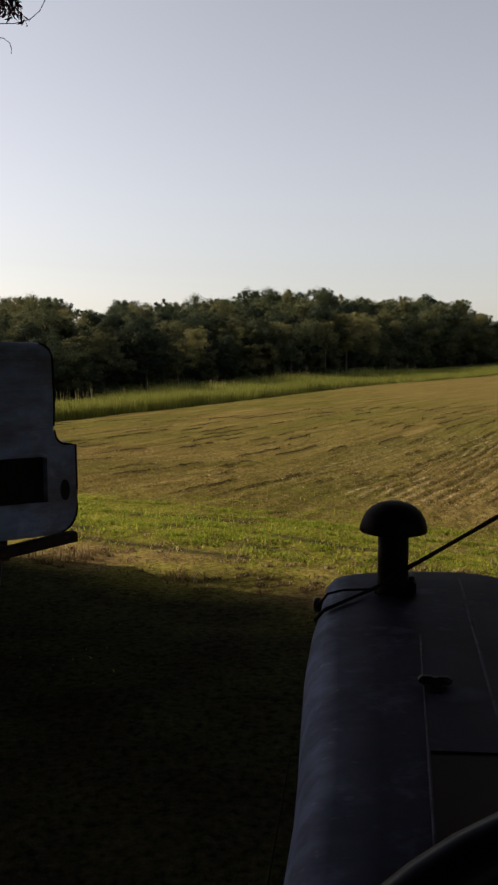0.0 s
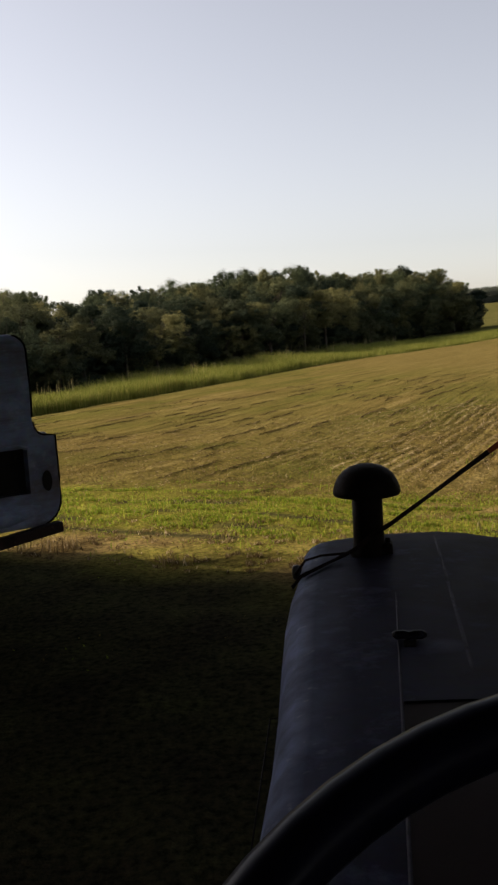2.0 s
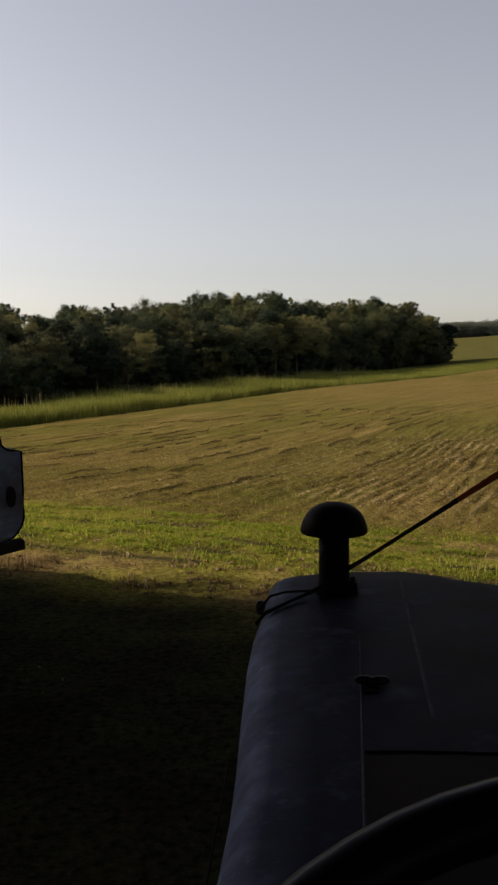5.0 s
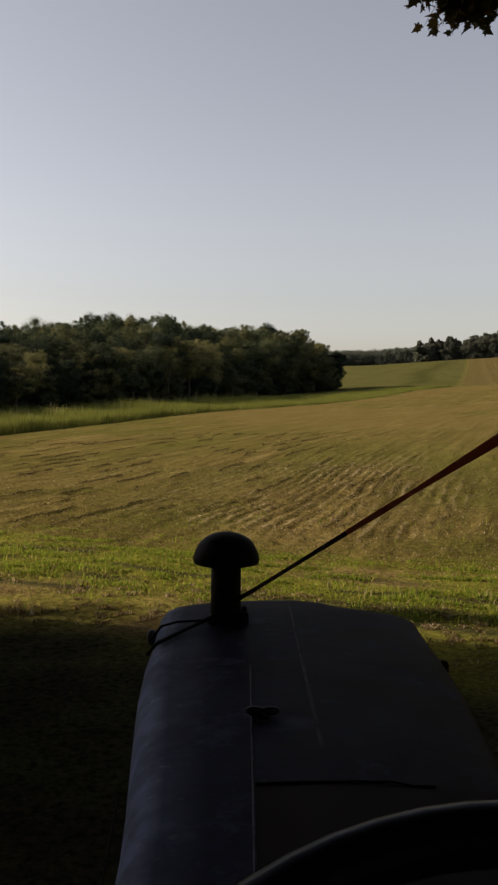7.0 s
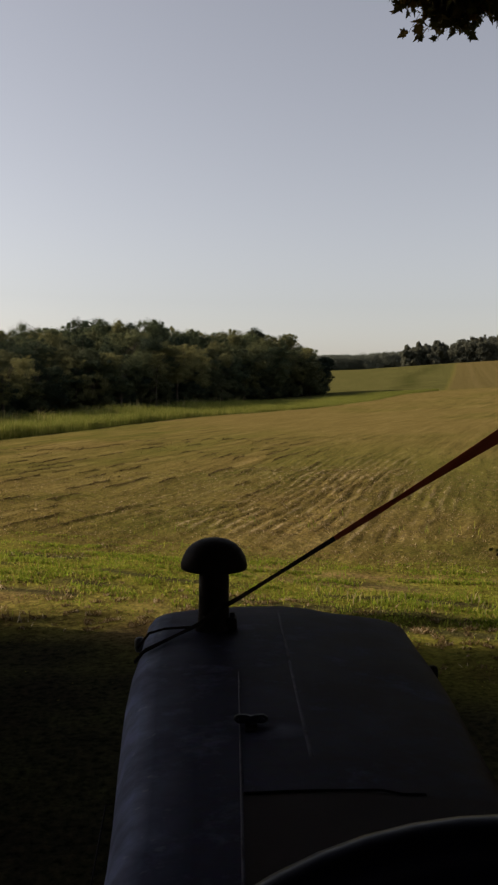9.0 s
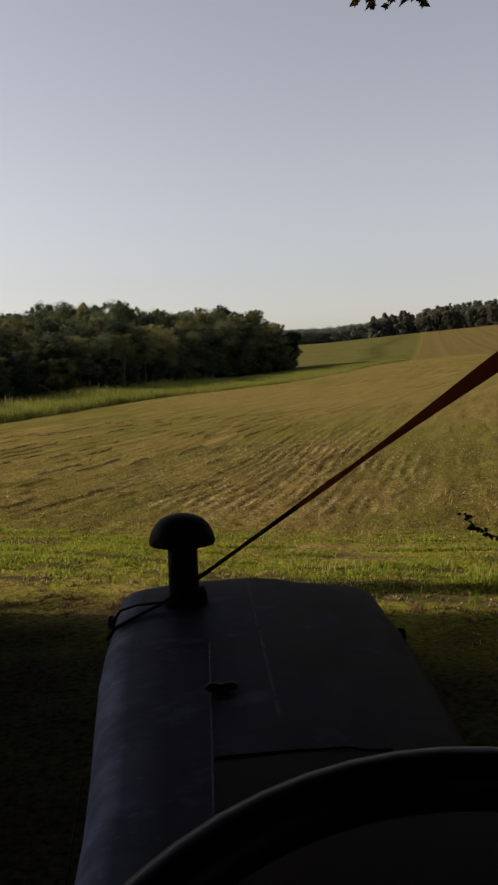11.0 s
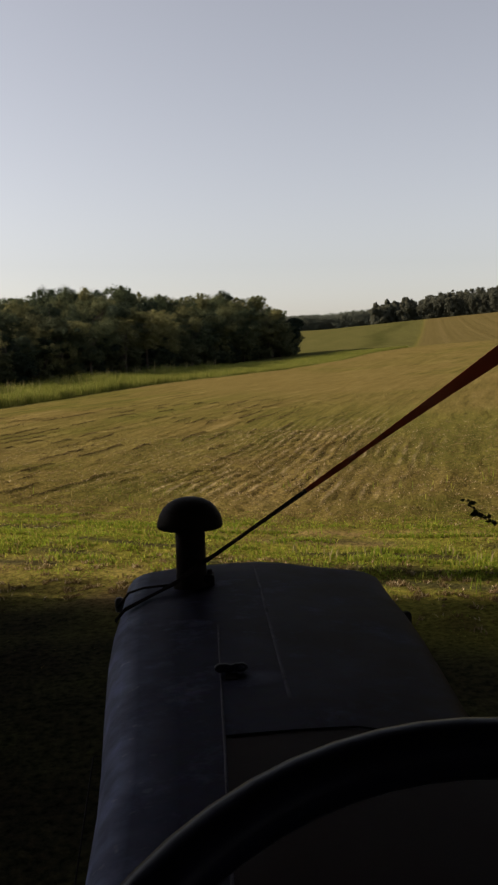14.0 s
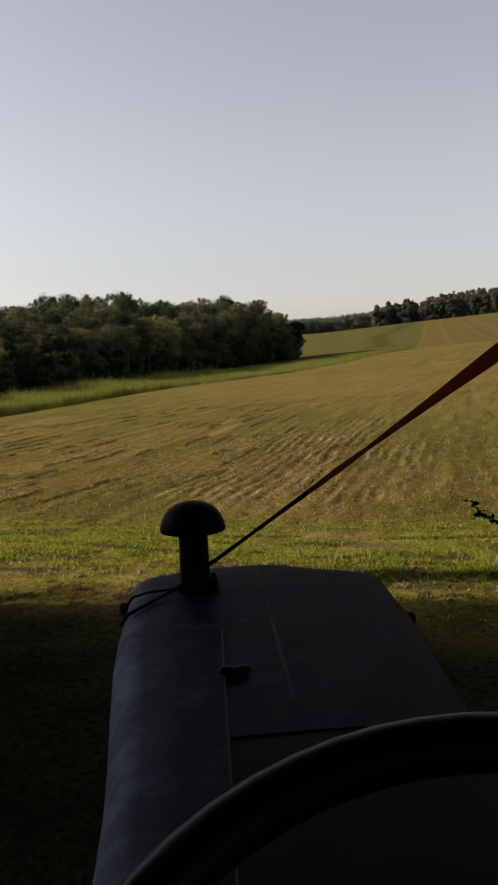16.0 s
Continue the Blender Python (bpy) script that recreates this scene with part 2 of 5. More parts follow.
# ---------------------------------------------------------------- materials
def ground_material():
    m, n, l, b = mat("soil_and_turf", 0.95)
    pos = n.new("ShaderNodeNewGeometry").outputs["Position"]

    def attr(name):
        a = n.new("ShaderNodeAttribute")
        a.attribute_name = name
        return a.outputs["Fac"]
    big = noise_tex(n, l, 0.16, 5, pos)
    mid = noise_tex(n, l, 1.6, 6, pos, 0.65)
    fine = noise_tex(n, l, 22, 4, pos, 0.7)
    turf = ramp(n, l, mid.outputs["Fac"], [(0.36, (0.100, 0.090, 0.022)), (0.5, (0.140, 0.140, 0.026)), (0.66, (0.180, 0.170, 0.034))])
    dry = ramp(n, l, mid.outputs["Fac"], [(0.36, (0.140, 0.100, 0.042)), (0.52, (0.205, 0.152, 0.066)), (0.68, (0.155, 0.142, 0.042))])
    # mown stubble: straw, thin green, bare streaks along the rows
    g = attr("across")
    along = n.new("ShaderNodeCombineXYZ")
    l.new(g, along.inputs["X"])
    l.new(attr("along"), along.inputs["Y"])
    sc = n.new("ShaderNodeVectorMath")
    sc.operation = "MULTIPLY"
    sc.inputs[1].default_value = (2.6, 0.16, 1)
    l.new(along.outputs["Vector"], sc.inputs[0])
    streak = noise_tex(n, l, 1.0, 6, sc.outputs["Vector"], 0.68)
    straw = ramp(n, l, streak.outputs["Fac"], [(0.3, (0.066, 0.051, 0.019)), (0.44, (0.110, 0.086, 0.029)), (0.56, (0.148, 0.114, 0.040)), (0.7, (0.215, 0.168, 0.074))])
    green = ramp(n, l, streak.outputs["Fac"], [(0.32, (0.062, 0.061, 0.016)), (0.6, (0.116, 0.107, 0.028))])
    wide = n.new("ShaderNodeVectorMath")
    wide.operation = "MULTIPLY"
    wide.inputs[1].default_value = (0.55, 0.05, 1)
    l.new(along.outputs["Vector"], wide.inputs[0])
    band = noise_tex(n, l, 1.0, 5, wide.outputs["Vector"], 0.6)
    both = n.new("ShaderNodeMath")
    both.operation = "ADD"
    l.new(big.outputs["Fac"], both.inputs[0])
    l.new(band.outputs["Fac"], both.inputs[1])
    gf = ramp(n, l, both.outputs["Value"], [(0.84, (0.05, 0.05, 0.05)), (1.08, (0.45, 0.45, 0.45))])
    field = mix(n, l, gf, straw, green)
    field = mix(n, l, attr("greener"), field, green)
    field = mix(n, l, attr("tanned"), field, straw)

    def stretched(a, b, detail):
        v = n.new("ShaderNodeVectorMath")
        v.operation = "MULTIPLY"
        v.inputs[1].default_value = (a, b, 1)
        l.new(along.outputs["Vector"], v.inputs[0])
        return noise_tex(n, l, 1.0, detail, v.outputs["Vector"], 0.6).outputs["Fac"]

    def calc(op, a, b):
        m_ = n.new("ShaderNodeMath")
        m_.operation = op
        for sock, v in zip(m_.inputs, (a, b)):
            if isinstance(v, (int, float)):
                sock.default_value = v
            else:
                l.new(v, sock)
        return m_.outputs["Value"]

    def furrow(period, lo, hi):
        """1 in the gap between two rows, 0 on the row."""
        tri = calc("ABSOLUTE", calc("SUBTRACT", calc("FRACT", calc("DIVIDE", g, period), 0), 0.5), 0)
        mr = n.new("ShaderNodeMapRange")
        for k, v in zip(("From Min", "From Max", "To Min", "To Max"), (lo, hi, 1.0, 0.0)):
            mr.inputs[k].default_value = v
        l.new(tri, mr.inputs["Value"])
        return mr.outputs["Result"]

    def above(fac, lo, hi):
        mr = n.new("ShaderNodeMapRange")
        mr.inputs["From Min"].default_value, mr.inputs["From Max"].default_value = lo, hi
        l.new(fac, mr.inputs["Value"])
        return mr.outputs["Result"]
    # dark soil gaps, with the rows' shadow and crest highlights put into the colour
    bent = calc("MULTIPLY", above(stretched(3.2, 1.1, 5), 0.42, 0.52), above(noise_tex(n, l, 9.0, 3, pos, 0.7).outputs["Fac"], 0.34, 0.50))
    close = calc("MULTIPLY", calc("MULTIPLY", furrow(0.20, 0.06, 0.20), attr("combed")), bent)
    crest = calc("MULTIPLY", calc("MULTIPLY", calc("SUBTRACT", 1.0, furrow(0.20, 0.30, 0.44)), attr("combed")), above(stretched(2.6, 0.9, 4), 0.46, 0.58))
    # windrow shadows drawn as dark dashes
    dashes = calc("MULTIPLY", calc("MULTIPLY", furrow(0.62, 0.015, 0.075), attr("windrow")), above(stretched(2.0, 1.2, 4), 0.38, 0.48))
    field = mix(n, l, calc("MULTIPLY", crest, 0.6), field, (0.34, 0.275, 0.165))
    line_shade = calc("MINIMUM", calc("ADD", calc("MULTIPLY", close, 0.95), calc("MULTIPLY", dashes, 0.8)), 1.0)
    field = mix(n, l, line_shade, field, (0.030, 0.024, 0.010))
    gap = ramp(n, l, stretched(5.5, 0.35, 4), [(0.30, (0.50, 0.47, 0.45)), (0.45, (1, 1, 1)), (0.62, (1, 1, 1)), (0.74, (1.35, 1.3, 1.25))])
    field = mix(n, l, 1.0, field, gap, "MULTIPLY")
    worn_out = ramp(n, l, mid.outputs["Fac"], [(0.36, (0.108, 0.084, 0.028)), (0.5, (0.128, 0.101, 0.034)), (0.66, (0.146, 0.118, 0.042))])
    field = mix(n, l, calc("MULTIPLY", attr("tanned"), 0.62), field, worn_out)
    patch = noise_tex(n, l, 0.2, 8, pos, 0.8)
    lush = ramp(n, l, patch.outputs["Fac"], [(0.32, (0.052, 0.054, 0.017)), (0.5, (0.076, 0.075, 0.025)), (0.68, (0.103, 0.092, 0.035))])
    col = mix(n, l, attr("dry"), turf, dry)
    col = mix(n, l, attr("hay"), col, field)
    col = mix(n, l, attr("lush"), col, lush)
    drill = n.new("ShaderNodeCombineXYZ")               # drill rows that run up the far slope
    l.new(attr("drill"), drill.inputs["X"])
    # darker streak up the far green field, in colour only
    dark_streak = ramp(n, l, attr("dark_streak"), [(0.0, (1, 1, 1)), (1.0, (0.66, 0.71, 0.66))])
    col = mix(n, l, 1.0, col, dark_streak, "MULTIPLY")
    stripes = ramp(n, l, noise_tex(n, l, 1.0, 3, drill.outputs["Vector"], 0.6).outputs["Fac"], [(0.36, (0.086, 0.069, 0.025)), (0.5, (0.098, 0.079, 0.030)), (0.64, (0.110, 0.088, 0.036))])
    col = mix(n, l, attr("far_hay"), col, stripes)
    # dark tone that puts the tree shade into the ground, also used in mower gaps
    shade_track_soil = ramp(n, l, mid.outputs["Fac"], [(0.35, (0.030, 0.027, 0.018)), (0.6, (0.043, 0.043, 0.022)), (0.75, (0.054, 0.058, 0.024))])
    col = mix(n, l, attr("shade_and_tracks"), col, shade_track_soil)
    grit = ramp(n, l, fine.outputs["Fac"], [(0.34, (0.42, 0.42, 0.42)), (0.5, (1, 1, 1)), (0.66, (1.5, 1.45, 1.35))])
    col = mix(n, l, 1.0, col, grit, "MULTIPLY")
    l.new(col, b.inputs["Base Color"])
    b.inputs["Specular IOR Level"].default_value = 0.0
    bump(n, l, b, fine.outputs["Fac"], 0.9, 0.03)
    return m


def streaked(*a):
    """Old paint with dull brown stains that run along the panels."""
    m = worn(*a)
    n, l = m.node_tree.nodes, m.node_tree.links
    b = n["Principled BSDF"]
    old = b.inputs["Base Color"].links[0].from_socket
    v = n.new("ShaderNodeVectorMath")
    v.operation = "MULTIPLY"
    v.inputs[1].default_value = (1.6, 1.6, 6.0)
    l.new(n.new("ShaderNodeTexCoord").outputs["Object"], v.inputs[0])
    t = noise_tex(n, l, 1.0, 6, v.outputs["Vector"], 0.7)
    f = ramp(n, l, t.outputs["Fac"], [(0.44, (0, 0, 0)), (0.66, (0.75, 0.75, 0.75))])
    l.new(mix(n, l, f, old, (0.15, 0.105, 0.095)), b.inputs["Base Color"])
    return m


def edge_sheen_wear(m):
    """Sky sheen put into the paint of the left rounded edge, with flecks; browner towards the other side, a smear by
    the latch.
    """
    n, l = m.node_tree.nodes, m.node_tree.links
    b = n["Principled BSDF"]
    old = b.inputs["Base Color"].links[0].from_socket
    tc = n.new("ShaderNodeTexCoord")
    c = tc.outputs["Object"]

    def along_x(vec, lo, hi):
        sx = n.new("ShaderNodeSeparateXYZ")
        l.new(vec, sx.inputs[0])
        mr = n.new("ShaderNodeMapRange")
        mr.inputs["From Min"].default_value, mr.inputs["From Max"].default_value = lo, hi
        l.new(sx.outputs["X"], mr.inputs["Value"])
        return mr.outputs["Result"]
    # mottled, browner and darker towards the right
    mottle = noise_tex(n, l, 7, 6, c, 0.65)
    rf = ramp(n, l, mottle.outputs["Fac"], [(0.3, (0.25, 0.25, 0.25)), (0.6, (0.95, 0.95, 0.95))])
    brown = mix(n, l, along_x(c, -0.14, 0.12), (0.0, 0.0, 0.0), rf)
    sep = n.new("ShaderNodeSeparateXYZ")
    l.new(c, sep.inputs[0])

    def past(sock, lo, hi):
        mr = n.new("ShaderNodeMapRange")
        mr.inputs["From Min"].default_value, mr.inputs["From Max"].default_value = lo, hi
        l.new(sock, mr.inputs["Value"])
        return mr.outputs["Result"]
    rear = n.new("ShaderNodeMath")                   # the rear panel beside the seam has gone brown
    rear.operation = "MULTIPLY"
    l.new(past(sep.outputs["X"], -0.106, -0.102), rear.inputs[0])
    l.new(past(sep.outputs["Y"], -1.118, -1.128), rear.inputs[1])
    old = mix(n, l, rear.outputs["Value"], old, (0.042, 0.025, 0.023))
    col = mix(n, l, brown, old, (0.038, 0.027, 0.026))
    smear = n.new("ShaderNodeVectorMath")
    smear.operation = "DISTANCE"
    l.new(c, smear.inputs[0])
    smear.inputs[1].default_value = (-0.045, -0.915, 1.326)
    rub_sheen = noise_tex(n, l, 11, 5, c, 0.6)
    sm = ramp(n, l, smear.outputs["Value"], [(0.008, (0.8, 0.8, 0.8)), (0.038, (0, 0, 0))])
    spot = ramp(n, l, rub_sheen.outputs["Fac"], [(0.38, (0.45, 0.45, 0.45)), (0.66, (1, 1, 1))])
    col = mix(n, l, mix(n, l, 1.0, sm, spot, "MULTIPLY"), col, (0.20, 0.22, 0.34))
    # bluish sky sheen painted where the hood's normal turns left
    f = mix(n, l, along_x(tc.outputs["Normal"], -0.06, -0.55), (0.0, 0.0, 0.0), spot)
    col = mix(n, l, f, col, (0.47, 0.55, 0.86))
    fleck = noise_tex(n, l, 38, 3, c, 0.5)
    ff = ramp(n, l, fleck.outputs["Fac"], [(0.64, (0, 0, 0)), (0.72, (0.7, 0.7, 0.7))])
    ff = mix(n, l, 1.0, ff, f, "MULTIPLY")
    l.new(mix(n, l, ff, col, (0.85, 0.88, 0.95)), b.inputs["Base Color"])
    return m


GROUND = ground_material()
LAWN = leafy("lawn_blade", [(0.0, (0.112, 0.170, 0.020)), (0.6, (0.205, 0.268, 0.030)), (0.85, (0.300, 0.308, 0.050)), (1.0, (0.325, 0.262, 0.10))], 0.5, False)
LITTER = leafy("dead_stalk", [(0.0, (0.10, 0.07, 0.03)), (0.6, (0.20, 0.145, 0.070)), (0.85, (0.33, 0.26, 0.15)), (1.0, (0.50, 0.42, 0.29))], 0.3, False)
STRAW = leafy("dry_blade", [(0.0, (0.1229, 0.0950, 0.0261)), (0.6, (0.1998, 0.1584, 0.0464)), (1.0, (0.2766, 0.2297, 0.0813))], 0.35, False)
STUBBLE = leafy("stubble_blade", [(0.0, (0.083, 0.078, 0.021)), (0.5, (0.141, 0.115, 0.036)), (1.0, (0.241, 0.181, 0.070))], 0.3, False)
# hay blades with the windrows' shadow in their colour
SHADEHAY = leafy("shaded_hay", [(0.0, (0.028, 0.022, 0.011)), (0.5, (0.075, 0.057, 0.025)), (1.0, (0.20, 0.15, 0.07))], 0.2, False)
TALL = leafy("tall_grass_blade", [(0.0, (0.085, 0.105, 0.020)), (0.6, (0.165, 0.182, 0.036)), (1.0, (0.240, 0.228, 0.070))], 0.45, False)
STALK = leafy("seed_stalk", [(0.0, (0.16, 0.16, 0.06)), (1.0, (0.30, 0.26, 0.13))], 0.45, False)
WOODS = leafy("woods_leaf", [(0.0, (0.092, 0.102, 0.060)), (0.6, (0.124, 0.130, 0.072)), (1.0, (0.146, 0.142, 0.086))], 0.34)
# darker green copy of the woods leaf, with the lower woods' shade in its colour
SHADEWOODS = leafy("shaded_woods_leaf", [(0.0, (0.050, 0.060, 0.040)), (1.0, (0.082, 0.088, 0.054))], 0.28)
# distance haze is put into the next two leaf colours, paler and greyer
RIDGEWOODS = leafy("hazed_ridge_leaf", [(0.0, (0.082, 0.090, 0.068)), (1.0, (0.096, 0.100, 0.074))], 0.45, False)
FARWOODS = leafy("hazed_far_leaf", [(0.0, (0.080, 0.092, 0.074)), (1.0, (0.100, 0.110, 0.086))], 0.3, False)
MAPLE = leafy("maple_leaf", [(0.0, (0.030, 0.034, 0.012)), (0.7, (0.055, 0.045, 0.016)), (1.0, (0.15, 0.09, 0.025))], 0.45, False, 0.5)
FERNY = leafy("feathery_leaf", [(0.0, (0.065, 0.024, 0.040)), (1.0, (0.110, 0.042, 0.062))], 0.2, False, 0.5)
VINE = leafy("vine_leaf", [(0.0, (0.025, 0.034, 0.012)), (1.0, (0.05, 0.055, 0.02))], 0.2, False, 0.5)
BARK = worn("bark", (0.060, 0.046, 0.034), (0.03, 0.023, 0.018), (0.09, 0.078, 0.06), 0.95, 0, 9, (0.5, 0.7), 1.0)
HOODPAINT = worn("hood_paint", (0.050, 0.049, 0.088), (0.034, 0.029, 0.045), (0.14, 0.155, 0.27), 0.50, 0.0, 4, (0.43, 0.62), 0.12, 0.03)
PAINT = edge_sheen_wear(HOODPAINT)
RIDGE = worn("rubbed_paint", (0.085, 0.080, 0.105), (0.04, 0.036, 0.05), (0.17, 0.17, 0.21), 0.6, 0.0, 12, (0.45, 0.6), 0.2, 0.02)
SIDE = worn("side_paint", (0.10, 0.045, 0.03), (0.05, 0.03, 0.025), (0.13, 0.10, 0.08), 0.6, 0.0, 5)
BLACK = worn("black_iron", (0.014, 0.010, 0.009), (0.009, 0.007, 0.006), (0.045, 0.026, 0.020), 0.6, 0.0, 14, (0.5, 0.68), 0.3, 0.07)
# black of the hood joint, also of strips that stand for shaded edges
SEAMSHADE = worn("seam_shade_black", (0.006, 0.005, 0.006), (0.004, 0.004, 0.004), (0.010, 0.009, 0.009), 0.95, 0.0, 20, (0.5, 0.7), 0.2, 0.0)
RUBBER = worn("black_rubber", (0.009, 0.009, 0.022), (0.006, 0.006, 0.015), (0.014, 0.014, 0.030), 0.32, 0.0, 9, (0.55, 0.7), 0.03, 0.08)
STEEL = worn("bright_steel", (0.42, 0.43, 0.45), (0.22, 0.2, 0.19), (0.55, 0.55, 0.56), 0.35, 0.9, 20)
RUST = worn("rusty_iron", (0.11, 0.062, 0.042), (0.05, 0.032, 0.026), (0.19, 0.10, 0.06), 0.85, 0.1, 10, (0.45, 0.6), 0.6)
LATCH = worn("latch_steel", (0.014, 0.015, 0.026), (0.008, 0.008, 0.012), (0.09, 0.10, 0.15), 0.36, 0.2, 40, (0.46, 0.58), 0.3, 0.12)
STEELDARK = worn("dull_steel", (0.07, 0.075, 0.085), (0.03, 0.03, 0.03), (0.2, 0.21, 0.23), 0.4, 0.6, 20)
WEB = worn("strap_webbing", (0.12, 0.048, 0.034), (0.07, 0.030, 0.024), (0.17, 0.066, 0.044), 0.85, 0.0, 30, (0.5, 0.65), 0.6)
# dark copy of the webbing for the part that lies in shade
SHADEWEB = worn("shaded_webbing", (0.022, 0.015, 0.014), (0.012, 0.009, 0.009), (0.045, 0.034, 0.034), 0.8, 0.0, 30, (0.5, 0.65), 0.6, 0.1)
wt = WEB.node_tree
thin = wt.nodes.new("ShaderNodeBsdfTranslucent")          # light shines through the thin webbing
thin.inputs["Color"].default_value = (0.62, 0.25, 0.15, 1)
both_sides = wt.nodes.new("ShaderNodeMixShader")
both_sides.inputs["Fac"].default_value = 0.6
wt.links.new(wt.nodes["Principled BSDF"].outputs["BSDF"], both_sides.inputs[1])
wt.links.new(thin.outputs["BSDF"], both_sides.inputs[2])
wt.links.new(both_sides.outputs["Shader"], wt.nodes["Material Output"].inputs["Surface"])
TRUCK = streaked("chalky_truck_paint", (0.29, 0.38, 0.63), (0.13, 0.132, 0.18), (0.50, 0.60, 0.82), 0.45, 0.0, 1.6, (0.42, 0.60), 0.2)
BUMPER = worn("browned_iron", (0.046, 0.030, 0.030), (0.026, 0.018, 0.018), (0.11, 0.075, 0.066), 0.55, 0.0, 9, (0.46, 0.62), 0.4, 0.12)
DARK = worn("grime_recess_dark", (0.02, 0.019, 0.018), (0.01, 0.01, 0.01), (0.04, 0.035, 0.03), 0.9)
WOODPOST = worn("weathered_post", (0.045, 0.043, 0.048), (0.022, 0.020, 0.022), (0.08, 0.075, 0.078), 0.8, 0.0, 12, (0.5, 0.65), 0.6)
GLASS, _, _, gb = mat("window_glass", 0.03)
gb.inputs["Base Color"].default_value = (0.03, 0.035, 0.04, 1)
gb.inputs["Transmission Weight"].default_value = 0.6


WOODS_FRONT = ((-22, 40), (-12, 47), (-8, 54), (-4.4, 58), (-0.8, 63), (2.8, 70), (6.5, 80), (10, 96), (13.5, 108), (16.2, 114))


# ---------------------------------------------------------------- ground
def shade_soil(x, y):
    """Inside the trees' shadow: its shade is put into the soil colour, grass thinned."""
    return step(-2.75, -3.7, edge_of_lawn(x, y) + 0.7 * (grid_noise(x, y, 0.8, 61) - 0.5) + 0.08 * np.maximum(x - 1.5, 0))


def build_ground():
    az = np.radians(np.concatenate([np.arange(-180, -24, 4.0), np.arange(-24, 38, 0.19), np.arange(38, 180, 4.0)]))
    r = [0.4]
    while r[-1] < 2600:
        d = r[-1]
        r.append(d + (0.22 if d < 4 else 0.075 if d < 14 else 0.075 + (d - 14) * 0.0032 if d < 60 else d * 0.012 if d < 130 else d * 0.05))
    r = np.array(r)
    R, A = np.meshgrid(r, az, indexing="ij")
    X, Y = R * np.sin(A), R * np.cos(A)
    Z = top(X, Y)
    m, k = R.shape
    verts = np.concatenate([np.stack([X, Y, Z], -1).reshape(-1, 3), [[0, 0, float(top(0, 0))]]])
    i, j = np.meshgrid(np.arange(m - 1), np.arange(k), indexing="ij")
    j1 = (j + 1) % k
    quads = np.stack([i * k + j, i * k + j1, (i + 1) * k + j1, (i + 1) * k + j], -1).reshape(-1, 4)
    faces = quads[:, ::-1].tolist() + [(a, m * k, (a + 1) % k) for a in range(k)]
    ob = mesh_ob("ground", verts.tolist(), faces, GROUND, smooth=True)
    x, y = verts[:, 0], verts[:, 1]
    e = edge_of_field(x, y)
    far = np.hypot(x, y)
    out = step(-1.0, 1.0, e)
    right = step(-0.5, 0.5, (x - 43.6) * 0.912 - (y - 101.5) * 0.410) * out
    dark_streak = np.exp(-(((x - 54.9) * 0.912 - (y - 145.4) * 0.411 - 1.4 * np.sin(y / 17.0)) / (0.8 + 0.006 * far)) ** 2) * step(105, 150, far) * (1 - step(250, 290, far)) * (1 - right)
    lawn = edge_of_lawn(x, y)
    dry = step(-1.5, -2.4, lawn + 0.9 * (grid_noise(x, y, 1.3, 21) - 0.5)) * (0.35 + 0.65 * step(0.35, 0.7, grid_noise(x, y, 0.9, 22))) * (1 - 0.85 * step(0.6, 2.4, x)) * step(-3.6, -2.9, lawn)
    wob = lawn + 0.2 * (grid_noise(x, y, 1.2, 23) - 0.5)
    dry = np.maximum(dry, 0.95 * (np.exp(-((wob + 0.15) / 0.16) ** 2) + np.exp(-((wob + 0.58) / 0.14) ** 2)) * step(0.8, 2.4, x) * step(0.3, 0.55, grid_noise(x, y, 0.7, 24)))
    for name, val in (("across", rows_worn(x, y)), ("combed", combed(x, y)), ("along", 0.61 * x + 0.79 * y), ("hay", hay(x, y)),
                      ("lush", step(-0.6, 0.6, e + 0.8 * (grid_noise(x, y, 2.0, 8) - 0.5)) * (1 - right)), ("dark_streak", dark_streak), ("drill", 0.75 * (x * 0.912 - y * 0.41)), ("greener", greener(x, y)), ("windrow", windrow_gate(x, y)), ("tanned", tanned(x, y)), ("far_hay", right), ("dry", dry),
                      # ground darkened for the tree shade, and in the mower's gaps
                      ("shade_and_tracks", np.maximum(shade_soil(x, y), 0.92 * tracks(x, y) * (lawn < 0.2)))):
        at = ob.data.attributes.new(name, "FLOAT", "POINT")
        at.data.foreach_set("value", np.ascontiguousarray(val, dtype=np.float32))
    return tagged(ob, "rolling mown hay field with a grassy lawn edge", "ground", kind="structure")


build_ground()


